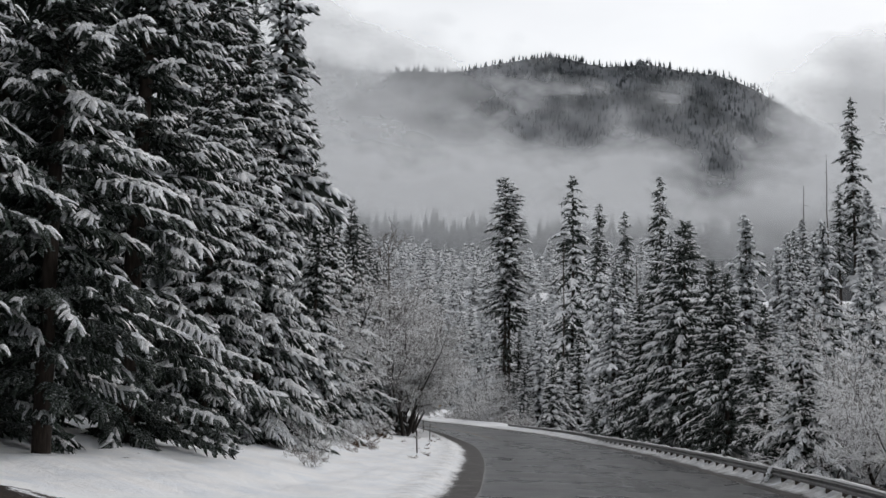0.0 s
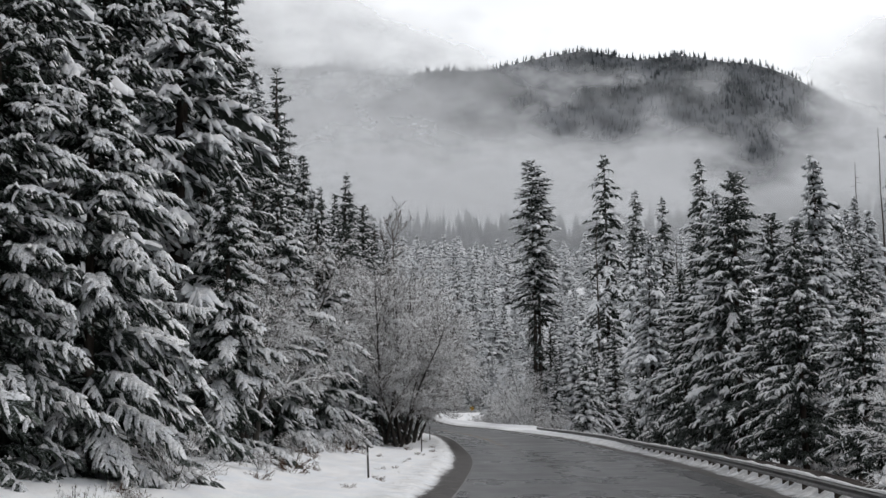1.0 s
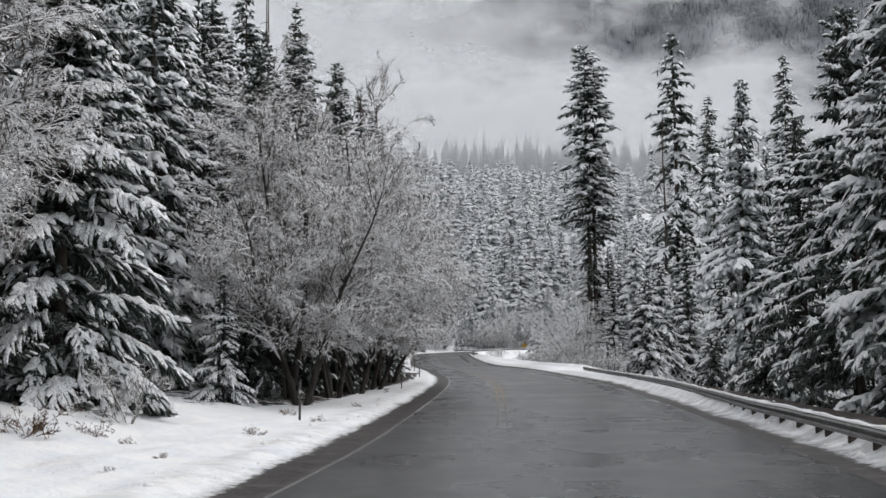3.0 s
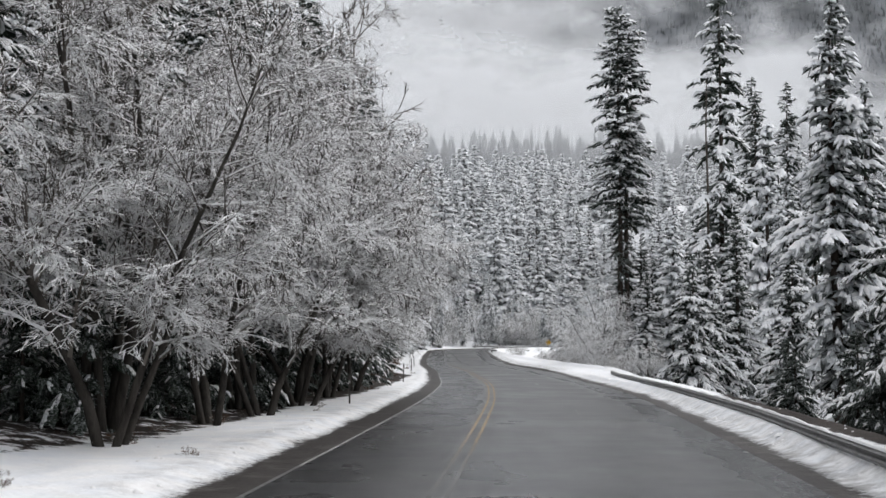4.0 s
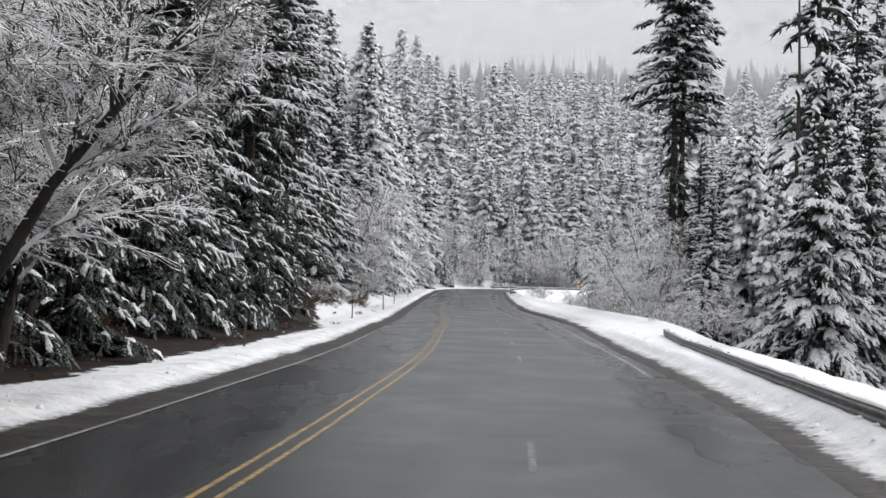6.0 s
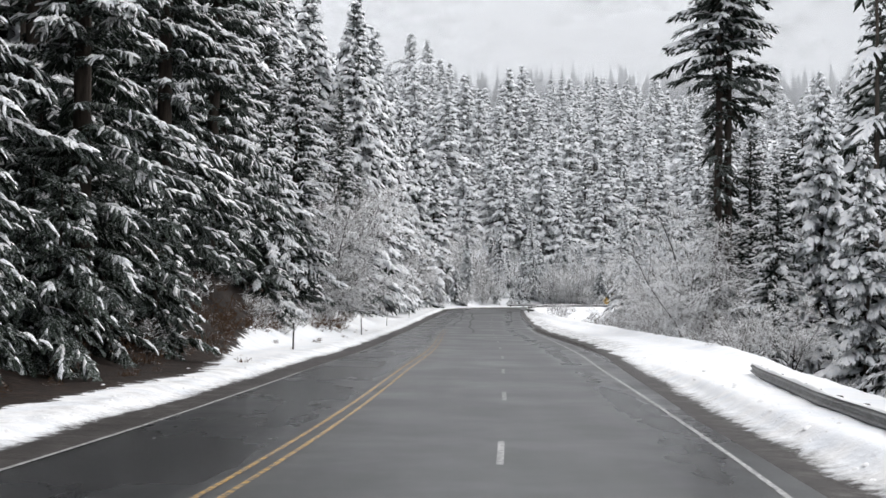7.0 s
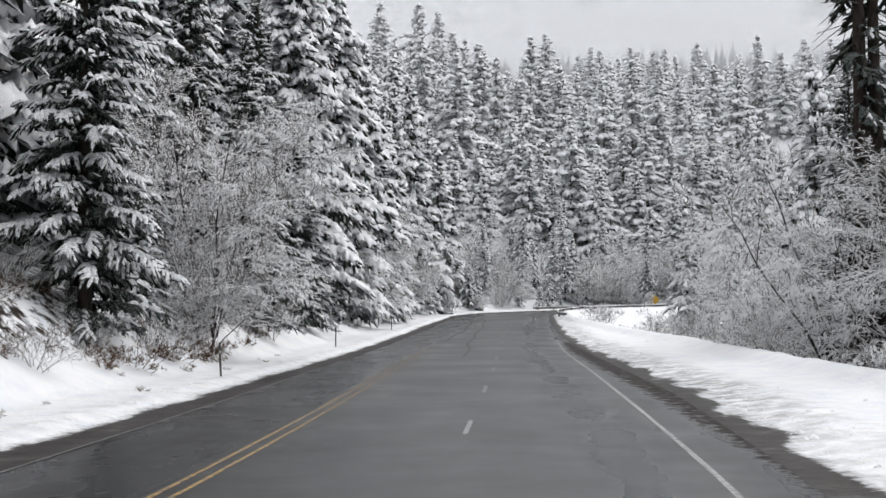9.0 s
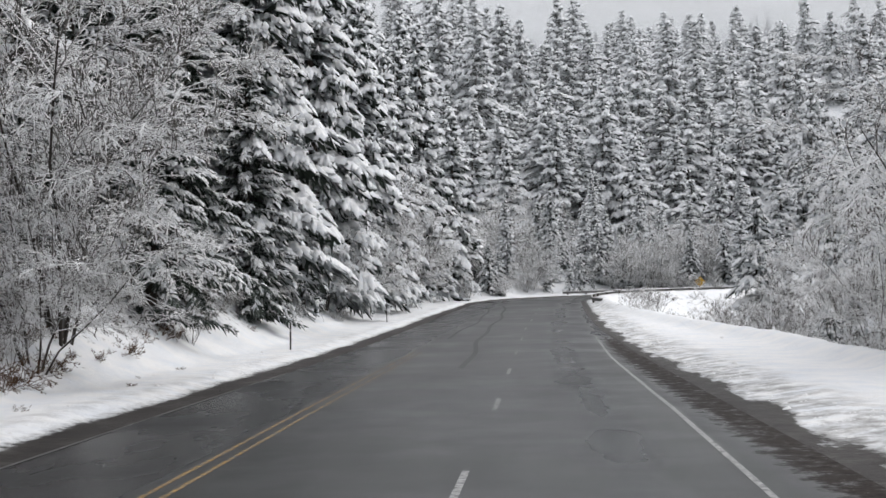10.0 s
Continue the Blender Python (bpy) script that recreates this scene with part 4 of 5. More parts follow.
# trees that can be told apart along the drive, and dark under ones added as shade: kind, variant, x, y, turn, size
for kind, k, x, y, turn, size in [
    ("near", 0, -29.5, -113.0, 10, 1.0), ("near", 6, -34.0, -126.0, 130, 0.95), ("near", 5, -30.6, -120.5, 20, 0.95), ("near", 2, -27.5, -104.0, 220, 0.85), ("old", 2, 121.0, 152.0, 40, 1.0), ("old", 2, 116.0, 150.0, 300, 0.62), ("mid", 0, 95.0, 130.0, 100, 0.9), ("mid", 2, 98.5, 133.0, 20, 0.85), ("mid", 4, 92.0, 126.0, 220, 0.9), ("near", 1, -27.0, -93.5, 70, 1.05), ("near", 0, -25.9, -66.0, 200, 0.95),
    ("near", 2, -24.8, -80.0, 310, 1.0), ("near", 3, -20.0, -62.2, 20, 1.2), ("near", 4, -17.0, -52.0, 140, 0.5),
    ("near", 2, -16.2, -22.6, 95, 0.98), ("near", 2, -19.2, -18.0, 15, 1.05), ("near", 6, -15.2, 16.5, 280, 0.95), ("under", 1, -13.3, 17.0, 20, 0.75), ("under", 0, -12.7, 21.5, 120, 0.9), ("under", 1, -13.4, 27.0, 220, 0.7), ("under", 0, -12.8, 31.0, 310, 0.9), ("under", 1, -13.9, 35.0, 60, 0.75), ("under", 0, -13.0, 11.5, 160, 0.9), ("under", 1, -14.6, -24.0, 20, 0.75), ("under", 0, -13.9, -17.5, 70, 0.95), ("under", 1, -13.0, -9.5, 130, 0.7), ("under", 0, -14.9, -31.0, 200, 1.0), ("under", 0, -12.6, -2.0, 290, 0.95), ("under", 1, -15.4, -38.0, 340, 0.7), ("near", 6, -13.4, 25.2, 160, 0.9), ("near", 6, -17.5, 21.0, 40, 1.0),
    ("near", 6, -14.8, 38.0, 250, 1.0), ("near", 6, -15.5, 48.5, 330, 1.0), ("near", 6, -17.8, 32.0, 80, 1.0), ("near", 6, -19.0, 44.0, 190, 1.05), ("near", 3, -14.6, 58.6, 80, 1.0), ("near", 0, -18.0, 62.0, 120, 0.95),
    ("near", 2, -15.8, 74.5, 210, 1.0), ("near", 2, -16.4, 100.5, 300, 0.9), ("near", 1, -17.6, 108.0, 30, 0.9), ("near", 2, -16.6, 115.5, 130, 0.85), ("near", 3, -16.4, 82.0, 30, 0.5), ("near", 2, 17.6, 73.5, 120, 0.78), ("near", 2, 19.6, 80.0, 250, 0.95), ("near", 4, 14.6, 60.0, 80, 0.5), ("near", 0, -21.0, 88.0, 300, 0.9), ("near", 2, -19.5, 100.0, 10, 1.1),
    ("near", 1, -22.0, -40.0, 75, 0.95), ("near", 5, -18.5, -31.0, 15, 0.9), ("near", 5, -23.0, -50.0, 115, 0.85), ("near", 0, -18.5, -9.0, 220, 1.0), ("near", 1, -16.6, 4.6, 310, 1.1), ("near", 0, -16.8, 13.0, 20, 1.0), ("near", 3, -21.9, -73.0, 60, 1.15), ("near", 3, -23.0, -87.5, 200, 1.0), ("near", 3, -25.5, -101.0, 320, 1.1), ("near", 6, 19.8, 97.5, 20, 0.55), ("near", 6, 22.0, 104.0, 140, 0.9), ("near", 6, 18.8, 105.0, 260, 0.5), ("near", 6, 24.0, 94.0, 300, 0.9), ("near", 0, -21.5, -4.0, 15, 0.95), ("near", 0, -20.0, 8.0, 100, 1.0),
    ("near", 5, 3.2, -81.0, 45, 0.6), ("near", 5, 6.0, -70.0, 150, 0.74), ("near", 5, 1.4, -92.0, 260, 0.45), ("near", 4, -4.2, -110.5, 10, 0.68), ("near", 5, -33.2, -135.0, 75, 1.1), ("under", 1, -32.6, -127.5, 40, 1.1), ("under", 1, -35.5, -131.0, 200, 1.2),
    ("near", 5, 8.0, -57.0, 330, 1.0), ("near", 5, 9.6, -44.0, 210, 0.95), ("near", 5, 11.5, -31.0, 110, 0.85),
    ("near", 4, 12.1, 18.5, 190, 1.15), ("near", 3, 14.6, 24.0, 270, 1.1), ("near", 2, 20.6, 39.7, 30, 1.05), ("near", 3, 15.5, 3.0, 60, 1.0), ("near", 2, 17.0, -12.0, 350, 0.9), ("near", 4, 17.5, 46.0, 350, 0.8),
    ("near", 4, 14.8, 68.0, 15, 0.35),
    ("old", 0, 18.1, 101.0, 0, 1.03), ("old", 0, 19.5, 101.6, 140, 0.97), ("old", 1, 29.7, 86.3, 60, 1.04), ("old", 2, 64.9, 208.6, 0, 1.12), ("old", 2, 75.7, 179.3, 90, 1.12), ("old", 2, 68.0, 190.0, 200, 1.05),
    ("old", 2, -33.1, 66.4, 30, 0.8), ("old", 2, 40.0, 108.0, 10, 0.8),
]:
    plant(kind, k, x, y, turn, size, 0.3)
# the second row behind them on the slope
for n, y in enumerate(range(-122, -6, 9)):
    i = along(y)
    p = LINE[i] - NOR[i] * (18.0 + 2.2 * math.sin(n * 2.3))
    plant("near", (0, 1, 6)[n % 3], p[0], p[1], n * 77, 0.88 + 0.1 * math.sin(n * 1.7), 0.3)


def fill(n, x0, x1, y0, y1, test, kinds, seed, gap=1.0, low=0.8, high=1.15, wood=""):
    r = random.Random(seed)
    root = tagged(new("roadside_wood"), wood, "forest", kind="stuff") if wood else None
    placed = tries = 0
    while placed < n and tries < n * 30:
        tries += 1
        x, y = r.uniform(x0, x1), r.uniform(y0, y1)
        d = float(offset([x], [y])[0][0])
        if not test(x, y, d) or any((x - a) ** 2 + (y - b) ** 2 < (s * gap) ** 2 for a, b, s in STOOD):
            continue
        kind, k = r.choice(kinds)
        plant(kind, k, x, y, r.uniform(0, 360), r.uniform(low, high), 0.25, root)
        placed += 1


MIDS = [("mid", k) for k in range(5)]
SMALLS = [("small", k) for k in range(3)]
fill(58, -45, -12, -115, 100, lambda x, y, d: -30 < d < -14.5, MIDS, 1, 1.0, 0.7, 0.95, "snow-dusted conifer wood behind the roadside trees")
WHITES = [("white", k) for k in range(3)]
# more of them on the bank: canopy shade put there as dark foliage
fill(11, -30, -9, -6, 26, lambda x, y, d: -12.2 < d < -8.8, [("under", 0), ("under", 1)], 24, 0.42, 0.6, 1.0)
fill(9, -45, -11, -56, 22, lambda x, y, d: -13.5 < d < -9.6, [("under", 0), ("under", 1)], 21, 0.5, 0.6, 1.0)
fill(5, 4, 40, -60, -10, lambda x, y, d: 1.5 < d - bank_right(y) < 5, [("under", 0), ("under", 1)], 22, 0.7, 0.5, 0.9)
fill(12, 18, 34, 68, 125, lambda x, y, d: 24 < d < 36, [("near", 2), ("near", 1), ("white", 1)], 23, 1.0, 0.7, 1.0)
fill(44, -60, -12, 95, 238, lambda x, y, d: -19 < d < -9.5, WHITES + WHITES + SMALLS, 2, 1.0, 0.85, 1.15)
fill(34, -12, 60, -125, 40, lambda x, y, d: 14 < d < 50 and d - bank_right(y) > 3, MIDS, 4, 1.2, 0.45, 0.75, "snow-dusted conifer wood below the guardrail")
fill(14, 10, 40, 60, 185, lambda x, y, d: 18 < d < 40, SMALLS, 6, 1.0, 0.7, 1.2)
fill(44, -26, 34, 215, 262, lambda x, y, d: -32 < d < -7.5, WHITES + SMALLS, 31, 0.55, 0.24, 0.5, "young snow-covered conifers at the foot of the hillside")
fill(30, -60, 60, 236, 262, lambda x, y, d: d < -10, SMALLS, 7, 0.9, 0.6, 1.0)


def scatter(n, x0, x1, y0, y1, test, seed, gap, low, high):
    """Free spots (x, y, size) for a mass of trees."""
    r, out = random.Random(seed), []
    for k in range(n * 30):
        x, y = r.uniform(x0, x1), r.uniform(y0, y1)
        if test(x, y, float(offset([x], [y])[0][0])) and all((x - a) ** 2 + (y - b) ** 2 > gap * gap for a, b, c in out) and all((x - a) ** 2 + (y - b) ** 2 > 6 for a, b, c in STOOD):
            out.append((x, y, r.uniform(low, high)))
        if len(out) == n:
            break
    return out


def hill_wood(spots, seed, kinds, label):
    """A wooded slope: conifers of a few kinds standing close together."""
    r = random.Random(seed)
    root = tagged(new("hill_wood"), label, "forest", kind="stuff")
    for x, y, size in spots:
        ob = part("conifer", r.choice(kinds), root)
        ob.matrix_basis = pose(x, y, z_at(x, y)[0] - 0.3, r.uniform(-2, 2), r.uniform(-2, 2), r.uniform(0, 360)) @ Matrix.Diagonal((size * r.uniform(0.9, 1.35), size * r.uniform(0.9, 1.35), size * r.uniform(0.92, 1.12), 1))


r = random.Random(12)
spots = []
for n in range(9000):
    x, y = r.uniform(-90, 150), 252 + 330 * r.random() ** 1.5
    if float(offset([x], [y])[0][0]) > -13:
        continue
    gap = 4.2 + (y - 252) * 0.016
    if all((x - a) ** 2 + (y - b) ** 2 > gap * gap for a, b, _ in spots):
        spots.append((x, y, r.uniform(0.5, 1.04) * (float(np.interp(y, [252, 290, 340, 400, 440, 600], [0.86, 0.84, 0.78, 0.92, 1.14, 1.22])) if x > -14 else 1.1)))
    if len(spots) >= 560:
        break
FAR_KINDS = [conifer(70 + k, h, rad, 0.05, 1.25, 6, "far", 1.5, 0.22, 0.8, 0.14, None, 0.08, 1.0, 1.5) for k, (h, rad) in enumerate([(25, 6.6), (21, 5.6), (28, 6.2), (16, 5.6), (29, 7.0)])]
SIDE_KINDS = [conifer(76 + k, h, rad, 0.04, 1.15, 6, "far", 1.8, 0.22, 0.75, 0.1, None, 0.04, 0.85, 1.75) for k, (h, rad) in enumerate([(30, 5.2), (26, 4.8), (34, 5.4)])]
hill_wood([p for p in spots if p[1] < 325], 3, FAR_KINDS, "dense snow-covered conifer wood on the hillside")
hill_wood([p for p in spots if p[1] >= 325], 4, FAR_KINDS, "dense snow-covered conifer wood high on the hillside")
hill_wood(scatter(80, -80, -12, 60, 260, lambda x, y, d: -52 < d < -17 and y < 232, 3, 4.4, 0.95, 1.25), 5, SIDE_KINDS, "snow-covered conifer wood climbing the slope beside the road")
hill_wood(scatter(46, -75, -20, -125, 60, lambda x, y, d: d < -24, 8, 6.0, 0.7, 0.95) + scatter(46, 0, 110, -130, 30, lambda x, y, d: 34 < d < 100, 9, 6.5, 0.4, 0.6), 8, FAR_KINDS, "deeper snow-covered conifer wood on both sides of the road")
hill_wood(scatter(56, 24, 130, 30, 190, lambda x, y, d: d > 31, 5, 5.0, 0.6, 0.95), 6, SIDE_KINDS, "snow-covered conifer wood below the road")

# ---- bare trees and shrubs ----
ALDER = [
    bare_tree(81, 14.5, 5.6, 4, 5, (20, 12, 8, 3), 0.17, M_TWIG, 0.26, 0.009, 0.14, 0.11, low=0.24, flat=0.45, arch=0.35),
    bare_tree(82, 12.5, 5.0, 3, 5, (24, 12, 8, 3), 0.17, M_TWIG, 0.36, 0.009, 0.1, 0.11, low=0.22, flat=0.45, arch=0.36),
    bare_tree(83, 9.0, 4.2, 6, 5, (13, 10, 7, 3), 0.06, M_TWIG_WHITE, 0.5, 0.010, 0.1, 0.12, low=0.16, flat=0.4, arch=0.2),
    bare_tree(84, 12.0, 5.2, 6, 5, (15, 11, 7, 3), 0.06, M_TWIG_WHITE, 0.55, 0.011, 0.12, 0.11, low=0.14, flat=0.4, arch=0.25),
    bare_tree(85, 14.0, 7.0, 4, 5, (13, 9, 6, 3), 0.15, M_TWIG_WHITE, 0.36, 0.013, 0.02, 0.12, low=0.12, flat=0.4, arch=0.25),
]
SHRUB = [bare_tree(91, 2.2, 1.2, 7, 4, (7, 6, 3), 0.018, M_TWIG, 1.0, 0.008), bare_tree(92, 3.4, 1.7, 7, 4, (8, 7, 3), 0.025, M_TWIG, 0.9, 0.008)]
BRACKEN = [bare_tree(95, 1.3, 0.7, 7, 4, (7, 5, 3), 0.012, M_BROWN, 1.4, 0.007, -0.1), bare_tree(96, 1.8, 0.9, 7, 4, (7, 6, 3), 0.014, M_BROWN, 1.2, 0.007)]
DEAD = bare_tree(98, 31, 9.5, 1, 4, (13, 6, 4), 0.26, M_TWIG_BARE, 0.02, 0.026, up=0.45, low=0.5)
BARE_KINDS = {
    "alder": (ALDER, "bare_tree", "leafless grey tree, every twig coated in snow", "bare tree", "bare trees along the road"),
    "shrub": (SHRUB, "shrub", "leafless shrub coated in snow", "shrub", "snowy shrubs"),
    "bracken": (BRACKEN, "dry_bush", "dry brown undergrowth dusted with snow", "dry bush", "dry undergrowth on the bank"),
    "dead": ([DEAD], "bare_tree", "tall leafless dark tree against the mist", "bare tree", "tall bare trees"),
}


def grow(kind, k, x, y, turn, size=1.0, sink=0.1):
    meshes, name, label, category, group = BARE_KINDS[kind]
    z, _ = z_at(x, y)
    m = pose(x, y, z - sink, 0, 0, turn) @ Matrix.Diagonal((size, size, size, 1))
    if (kind, k) not in made:
        made[kind, k] = bare_thing(meshes[k], name, label, category, group)
        made[kind, k].matrix_basis = m
    else:
        copy_thing(made[kind, k], m).matrix_basis = m


for kind, k, x, y, turn, size in [
    ("alder", 0, -15.6, -44.0, 0, 1.0), ("alder", 1, -13.9, -39.0, 80, 1.0), ("alder", 0, -14.2, -32.0, 190, 1.05), ("alder", 1, -13.2, -24.0, 260, 1.05),
    ("alder", 0, -13.6, -15.0, 300, 1.0), ("alder", 1, -12.6, -7.0, 45, 1.05), 
    ("alder", 1, -12.9, -34.5, 10, 0.9), ("alder", 1, -12.6, -28.0, 160, 0.95), ("alder", 1, -12.3, -19.5, 230, 0.9), ("alder", 1, -11.8, -11.5, 310, 0.95), ("alder", 0, -16.5, -27.5, 70, 1.05), ("alder", 0, -16.0, -19.0, 130, 1.05), ("alder", 1, -22.6, -71.0, 210, 0.9), ("alder", 1, -22.4, -81.0, 40, 0.95), ("alder", 1, -14.6, -47.5, 200, 0.9),
    ("alder", 3, -15.6, 90.0, 95, 1.1), ("alder", 2, -14.6, 86.0, 20, 0.7), ("alder", 2, -20.5, 198.0, 170, 1.2), ("alder", 3, -19.0, 190.0, 220, 0.9), ("alder", 2, -17.6, 140.0, 300, 0.8), ("alder", 2, -17.5, 152.0, 0, 0.9), ("alder", 3, -18.8, 164.0, 70, 1.1), ("alder", 2, -17.0, 182.0, 140, 1.2), ("alder", 3, -17.0, 203.0, 200, 0.8),
    ("alder", 2, -11.0, 238.0, 280, 1.0), ("alder", 2, -4.0, 242.0, 20, 0.9), ("alder", 2, 14.0, 245.0, 210, 0.8), ("alder", 2, 22.0, 246.0, 150, 0.8), ("alder", 2, -17.0, 216.0, 330, 1.0),
    ("alder", 4, 17.6, 108.0, 0, 1.05), ("alder", 4, 15.6, 95.0, 100, 0.85), ("alder", 4, 20.5, 92.0, 200, 1.15), ("alder", 3, 17.0, 122.0, 290, 0.9), ("alder", 4, 24.5, 86.0, 60, 1.0), ("alder", 2, 14.6, 56.0, 160, 0.55), ("alder", 3, 15.5, 138.0, 50, 0.6), ("alder", 2, 13.5, 155.0, 145, 0.6),
    ("alder", 2, -0.5, -104.0, 15, 0.75), ("alder", 2, -3.8, -118.0, 100, 0.7), ("alder", 1, 5.0, -98.0, 180, 0.8), ("alder", 2, 6.5, -88.0, 60, 0.9), ("alder", 1, 10.0, -75.0, 250, 0.8),
    ("dead", 0, -15.4, 0.4, 0, 1.0), ("dead", 0, -18.5, 12.0, 120, 0.8),
]:
    grow(kind, k, x, y, turn, size)

rng = random.Random(5)
for n in range(46):
    y = -60 + n * 6.6 + rng.uniform(-2, 2)
    i = along(min(y, 184))
    d = -4.35 - rng.uniform(4.0, 6.5)
    p = LINE[i] + NOR[i] * d
    if 30 < y < 184:
        grow("shrub", n % 2, p[0], p[1], rng.uniform(0, 360), rng.uniform(0.5, 0.95))
for n in range(60):
    y = -5 + n * 1.6 + rng.uniform(-1, 1)
    i = along(y)
    p = LINE[i] + NOR[i] * (-4.35 - rng.uniform(3.6, 7.5))
    grow("bracken", n % 2, p[0], p[1], rng.uniform(0, 360), rng.uniform(0.5, 1.0))
for n in range(92):
    a, far = radians(rng.uniform(88, 176)), rng.uniform(46.5, 60.0)
    x, y = 33 + far * math.cos(a), 185 + far * math.sin(a)
    if n % 5 == 0:
        grow("alder", 2, x, y + 1.5, rng.uniform(0, 360), rng.uniform(0.6, 0.95))
    elif n % 5 < 4:
        plant("small", n % 3, x, y + 1.5, rng.uniform(0, 360), rng.uniform(0.35, 0.95))
    else:
        grow("alder", 2, x, y, rng.uniform(0, 360), rng.uniform(0.28, 0.45))
for n in range(26):
    y = 50 + n * 4.6
    i = along(y)
    p = LINE[i] + NOR[i] * (float(bank_right(y)) + rng.uniform(0.5, 5))
    grow("shrub", n % 2, p[0], p[1], rng.uniform(0, 360), rng.uniform(0.5, 1.0))


for n in range(44):
    y = -95 + n * 4.4 + rng.uniform(-2, 2)
    i = along(y)
    p = LINE[i] + NOR[i] * (-4.35 - rng.uniform(1.2, 4.2))
    grow("bracken", n % 2, p[0], p[1], rng.uniform(0, 360), rng.uniform(0.12, 0.3), 0.02)


for n in range(16):
    y = -112 + n * 3.1 + rng.uniform(-1, 1)
    i = along(y)
    p = LINE[i] + NOR[i] * (-4.35 - rng.uniform(5.0, 7.5))
    grow("bracken" if n % 3 else "shrub", n % 2, p[0], p[1], rng.uniform(0, 360), rng.uniform(0.35, 0.7), 0.03)


for n in range(64):
    y = 52 + n * 0.98 + rng.uniform(-1, 1)
    i = along(y)
    p = LINE[i] + NOR[i] * (-4.35 - rng.uniform(4.2, 8.5))
    if n % 3:
        grow("bracken", n % 2, p[0], p[1], rng.uniform(0, 360), rng.uniform(0.3, 0.7))
    else:
        grow("shrub", n % 2, p[0], p[1], rng.uniform(0, 360), rng.uniform(0.35, 0.7))


# ---- snags and fallen log ----
def snag(x, y, h, seed):
    r = np.random.default_rng(seed)
    root = tagged(new("snag"), "dead standing tree trunk with broken stubs", "dead tree", "dead trunks")
    root.location = (x, y, z_at(x, y)[0] - 0.3)
    zs = np.linspace(0, h, 7)
    c = np.stack([0.1 * np.sin(zs * 0.3 + seed), 0.1 * np.cos(zs * 0.2), zs], 1)
    rr = 0.3 * (1 - zs / h * 0.8)
    nb = 12
    zz = r.uniform(0.45, 0.97, nb) * h
    a = r.uniform(0, 6.28, nb)
    st = np.stack([0 * zz, 0 * zz, zz], 1)
    en = st + np.stack([np.cos(a), np.sin(a), r.uniform(-0.3, 0.2, nb)], 1) * r.uniform(0.3, 1.6, nb)[:, None]
    part("trunk", mesh_of("trunk", *limb(c, rr, 7), M_WOOD, True), root)
    for u, w in zip(st, en):
        part("stub", mesh_of("stub", *limb([u, (u + w) / 2 + [0, 0, 0.05], w], [0.06, 0.045, 0.02], 5), M_TWIG_BARE), root)


for x, y, h, s in [(-24.9, 51.4, 36, 1), (-29.0, 58.0, 44, 2), (-27.5, 44.0, 38, 3), (52.0, 118.0, 40, 4), (58.0, 140.0, 46, 5), (27.5, 84.0, 44, 6), (100.0, 135.0, 40, 7), (111.0, 146.0, 46, 8)]:
    snag(x, y, h, s)

log = tagged(new("fallen_log"), "snow-topped fallen log lying on the bank", "log")
log.location = (-13.4, 0.8, z_at(-13.4, 0.8)[0])
a, b = np.array([[0.4, -0.4, 0.15]]), np.array([[-3.2, 1.2, 2.3]])
part("trunk", mesh_of("trunk", *tubes(a, b, [0.26], [0.18], 9), M_WOOD, True), log)
ts = np.linspace(0, 1, 24)[:, None]
mid = a + (b - a) * ts
part("snow_cap", mesh_of("snow_cap", *snow_ridge(mid[:, :2], mid[:, 2] + 0.17, 0.17, 0.16, np.random.default_rng(3)), M_SNOW_FAR, True), log, "snow along the log")


# ---- wooded mountain and low cloud ----
def ridge_height(x):
    return np.interp(x, [-2600, -900, -300, -76, 60, 150, 203, 293, 400, 480, 545, 600, 680, 830, 1100, 1700, 3000], [280, 400, 425, 428, 420, 422, 434, 447, 448, 440, 418, 378, 322, 240, 150, 120, 100])


def mountain_height(x, y):
    u = np.clip((y - 1010) / 300, 0, 1.0)
    back = np.clip((y - 1310) / 600, 0, 1)
    return ridge_height(x) * (0.2 + 0.8 * u) * (1 - back * 0.5) + 12 * lumps(x, y, 130, 21) * u


gx, gy = np.linspace(-2200, 2800, 200), np.r_[np.linspace(930, 1010, 6), np.linspace(1020, 1900, 70)]
GX, GY = np.meshgrid(gx, gy)
GZ = mountain_height(GX, GY) - 120 * (1 - smooth(930, 1010, GY))
nx = len(gx)
q = (np.arange(len(gy) - 1)[:, None] * nx + np.arange(nx - 1)[None]).ravel()
m_rock = Mat("mountain_floor", 0.9, spec=0.1)
m_rock.colour(m_rock.ramp(m_rock.noise(0.02, 6.0), (0.35, (0.05, 0.055, 0.06)), (0.7, (0.22, 0.23, 0.25))))
tagged(new("mountain", mesh_of("mountain", np.stack([GX.ravel(), GY.ravel(), GZ.ravel()], 1), np.stack([q, q + 1, q + nx + 1, q + nx], 1), m_rock.m, True)), "distant mountain slope under the woods", "mountain", kind="structure")


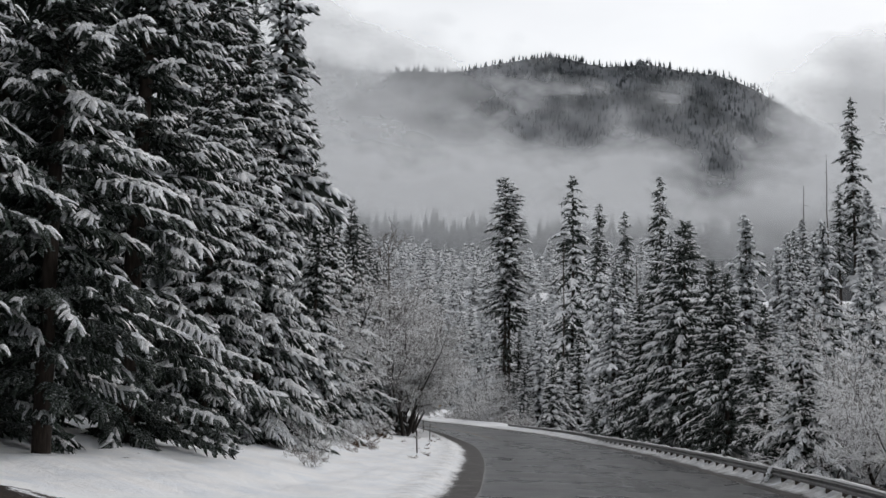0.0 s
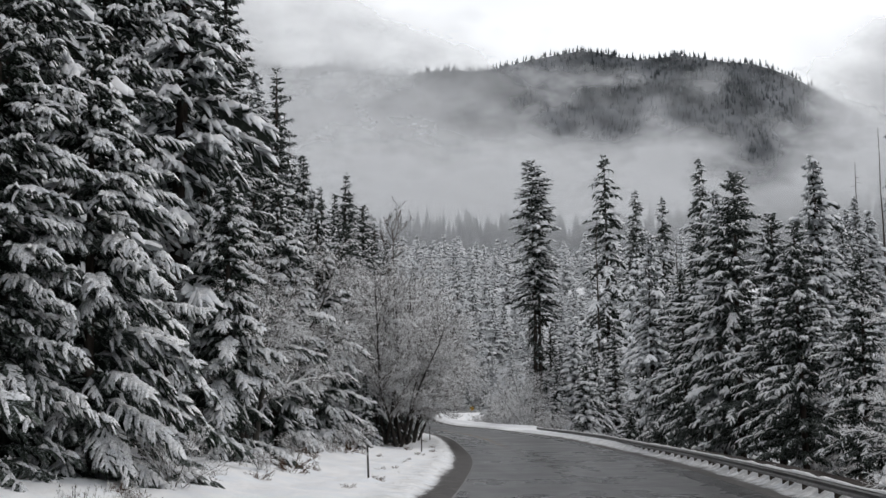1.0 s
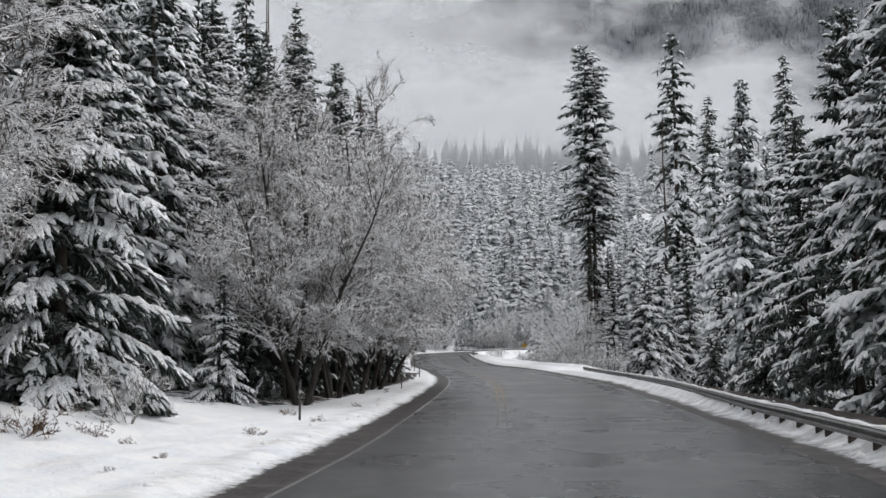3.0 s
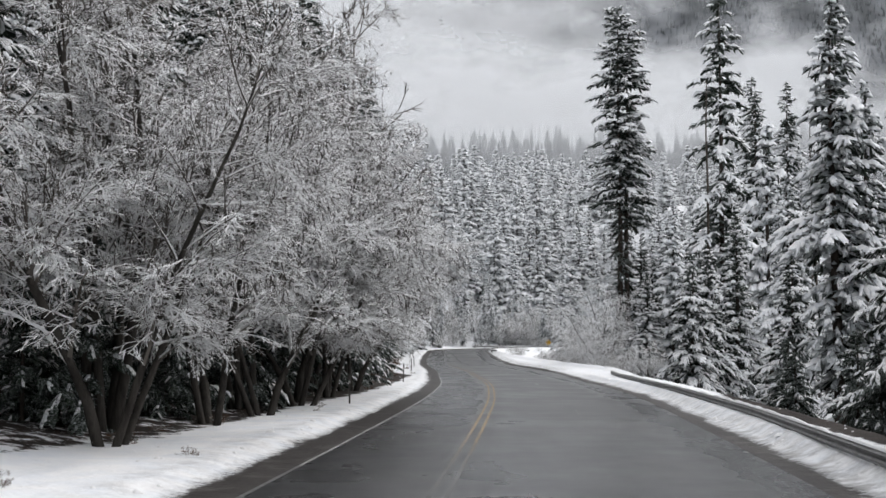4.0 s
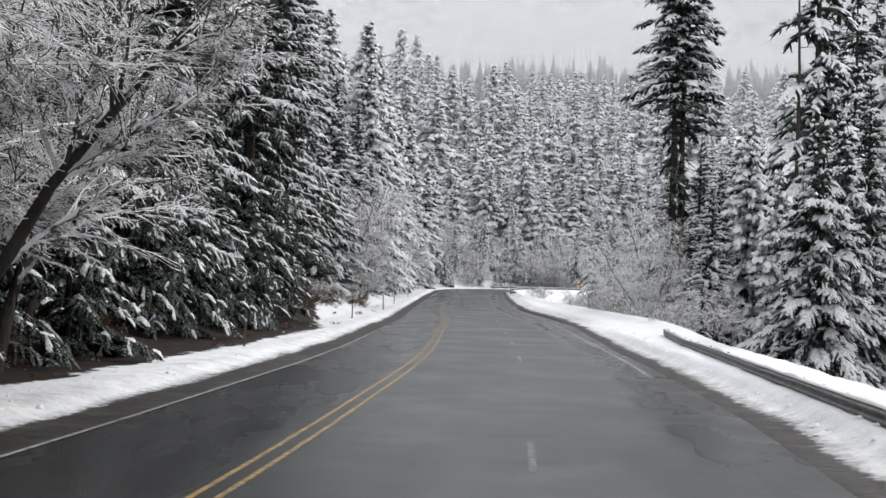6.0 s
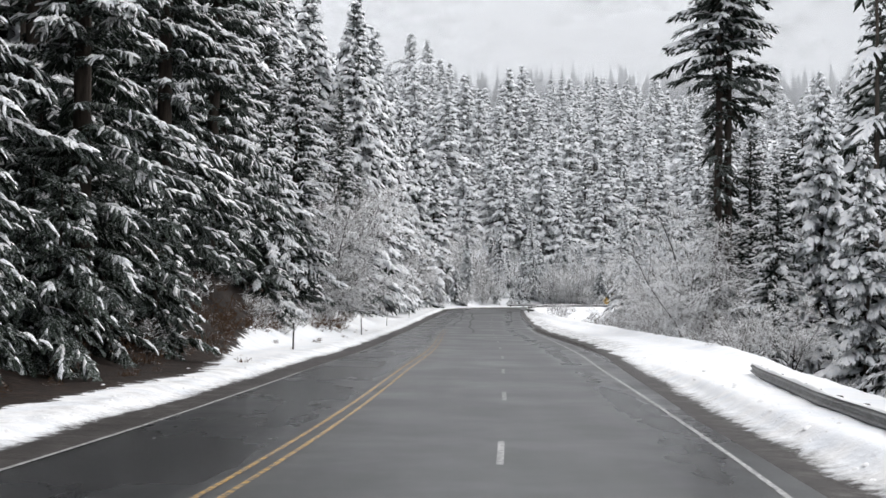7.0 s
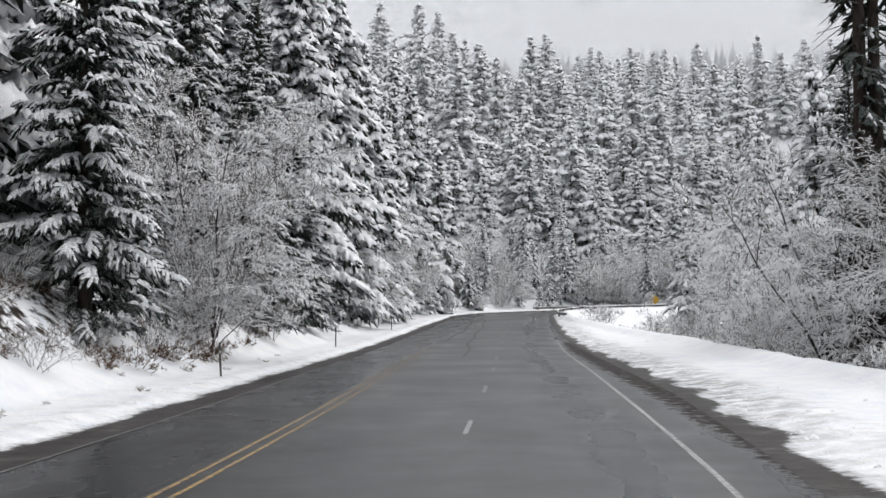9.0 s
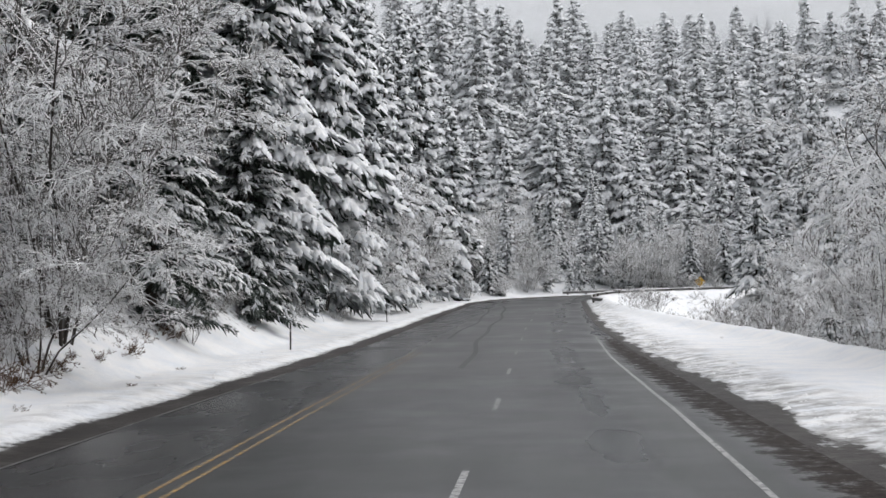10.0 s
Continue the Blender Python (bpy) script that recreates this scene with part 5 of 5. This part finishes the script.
def far_wood(n, seed, xr=(-700, 1000), yr=(1015, 1340), height=mountain_height, tall=(5, 10)):
    """Many small ragged conifers over the mountain's near face."""
    r = np.random.default_rng(seed)
    x = r.uniform(*xr, n)
    y = r.uniform(*yr, n)
    z = height(x, y) - 1
    h = r.uniform(*tall, n)
    w = h * r.uniform(0.14, 0.22, n)
    vs, fs = [], []
    sides = 6
    th = np.arange(sides) * 2 * np.pi / sides
    for lo, hi, k in ((0.08, 0.5, 1.0), (0.3, 0.78, 0.72), (0.58, 1.0, 0.45)):
        jag = r.uniform(0.65, 1.3, (n, sides))
        ring = np.stack([x[:, None] + np.cos(th) * (w * k)[:, None] * jag, y[:, None] + np.sin(th) * (w * k)[:, None] * jag, (z + h * lo)[:, None] + (h * 0.1)[:, None] * r.uniform(-1, 1, (n, sides))], -1)
        tip = np.stack([x, y, z + h * hi], -1)[:, None]
        v = np.concatenate([ring, tip], 1)
        f = np.array([[i, (i + 1) % sides, sides] for i in range(sides)])
        vs.append(v.reshape(-1, 3))
        fs.append((np.arange(n)[:, None, None] * (sides + 1) + f[None]).reshape(-1, 3))
    v, f = joined(list(zip(vs, fs)))
    m = Mat("far_wood", 0.9, spec=0.1)
    isle = m.node("ShaderNodeNewGeometry").outputs["Random Per Island"]
    base = m.mix(isle, (0.035, 0.045, 0.05), (0.075, 0.085, 0.09))
    frost = m.ramp(m.noise(0.05, 5.0, 0.7), (0.45, (0, 0, 0)), (0.7, (0.55, 0.55, 0.55)))
    m.colour(m.mix(frost, base, (0.5, 0.52, 0.55)))
    return mesh_of("far_wood", v, f, m.m)


def low_ridge(x, y):
    return 118 + 14 * lumps(x, 0 * x, 260, 31) - np.abs(y - 690) * 0.55 + 0.02 * x


lx, ly = np.linspace(-700, 900, 120), np.linspace(610, 780, 16)
LX, LY = np.meshgrid(lx, ly)
k = len(lx)
q = (np.arange(len(ly) - 1)[:, None] * k + np.arange(k - 1)[None]).ravel()
tagged(new("ridge", mesh_of("ridge", np.stack([LX.ravel(), LY.ravel(), low_ridge(LX, LY).ravel()], 1), np.stack([q, q + 1, q + k + 1, q + k], 1), m_rock.m, True)), "low ridge in the mist behind the wood", "ridge", kind="structure")
tagged(new("ridge_wood", far_wood(2600, 9, (-420, 560), (615, 720), low_ridge, (14, 30))), "misty conifer wood on the low ridge", "forest", kind="stuff")
tagged(new("far_wood", far_wood(21000, 7)), "dense dark conifer forest covering the mountain", "forest", kind="stuff")


def cloud_sheet(y, x0, x1, z0, z1, mat, label, wave):
    xs_, zs_ = np.linspace(x0, x1, 50), np.linspace(z0, z1, 16)
    A, B = np.meshgrid(xs_, zs_)
    yv = y + wave * np.sin(A / (x1 - x0) * 9) + (B - z0) * 0.25
    k = len(xs_)
    qq = (np.arange(len(zs_) - 1)[:, None] * k + np.arange(k - 1)[None]).ravel()
    me = mesh_of("low_cloud", np.stack([A.ravel(), yv.ravel(), B.ravel()], 1), np.stack([qq, qq + 1, qq + k + 1, qq + k], 1), mat, True)
    fade = smooth(x0, x0 + 0.12 * (x1 - x0), A) * smooth(x1, x1 - 0.12 * (x1 - x0), A) * smooth(z1, z1 - 0.15 * (z1 - z0), B)
    attribute(me, "fade", fade.ravel())
    tagged(new("low_cloud", me), label, "cloud", kind="structure")


cloud_sheet(940, -1500, 2200, 20, 560, mist_material("cloud_bank", 0.0042, 288, 400, 3.0, 1.0, 0.42), "white cloud bank lying against the mountain", 20)
cloud_sheet(905, 375, 1500, 40, 490, mist_material("cloud_shoulder", 0.005, 330, 450, 7.0, 1.0), "bright cloud over the mountain's shoulder", 10)
cloud_sheet(840, -1200, 1700, 20, 460, mist_material("cloud_veil", 0.007, 160, 310, 11.0, 0.6, 0.25), "torn veil of mist before the mountain", 20)
cloud_sheet(590, -700, 900, 30, 260, mist_material("valley_mist", 0.014, 150, 215, 23.0, 0.85, 0.0, (92, 150, 0.12)), "thin mist above the valley woods", 8)
cloud_sheet(246, -90, 170, 2, 120, mist_material("hill_mist", 0.03, 60, 110, 31.0, 0.075, 0.0, (14, 36, 0.1)), "faint mist before the hillside wood", 3)
cloud_sheet(318, -140, 220, 20, 160, mist_material("hill_mist_behind", 0.02, 80, 150, 41.0, 0.09), "faint mist among the hillside trees", 5)
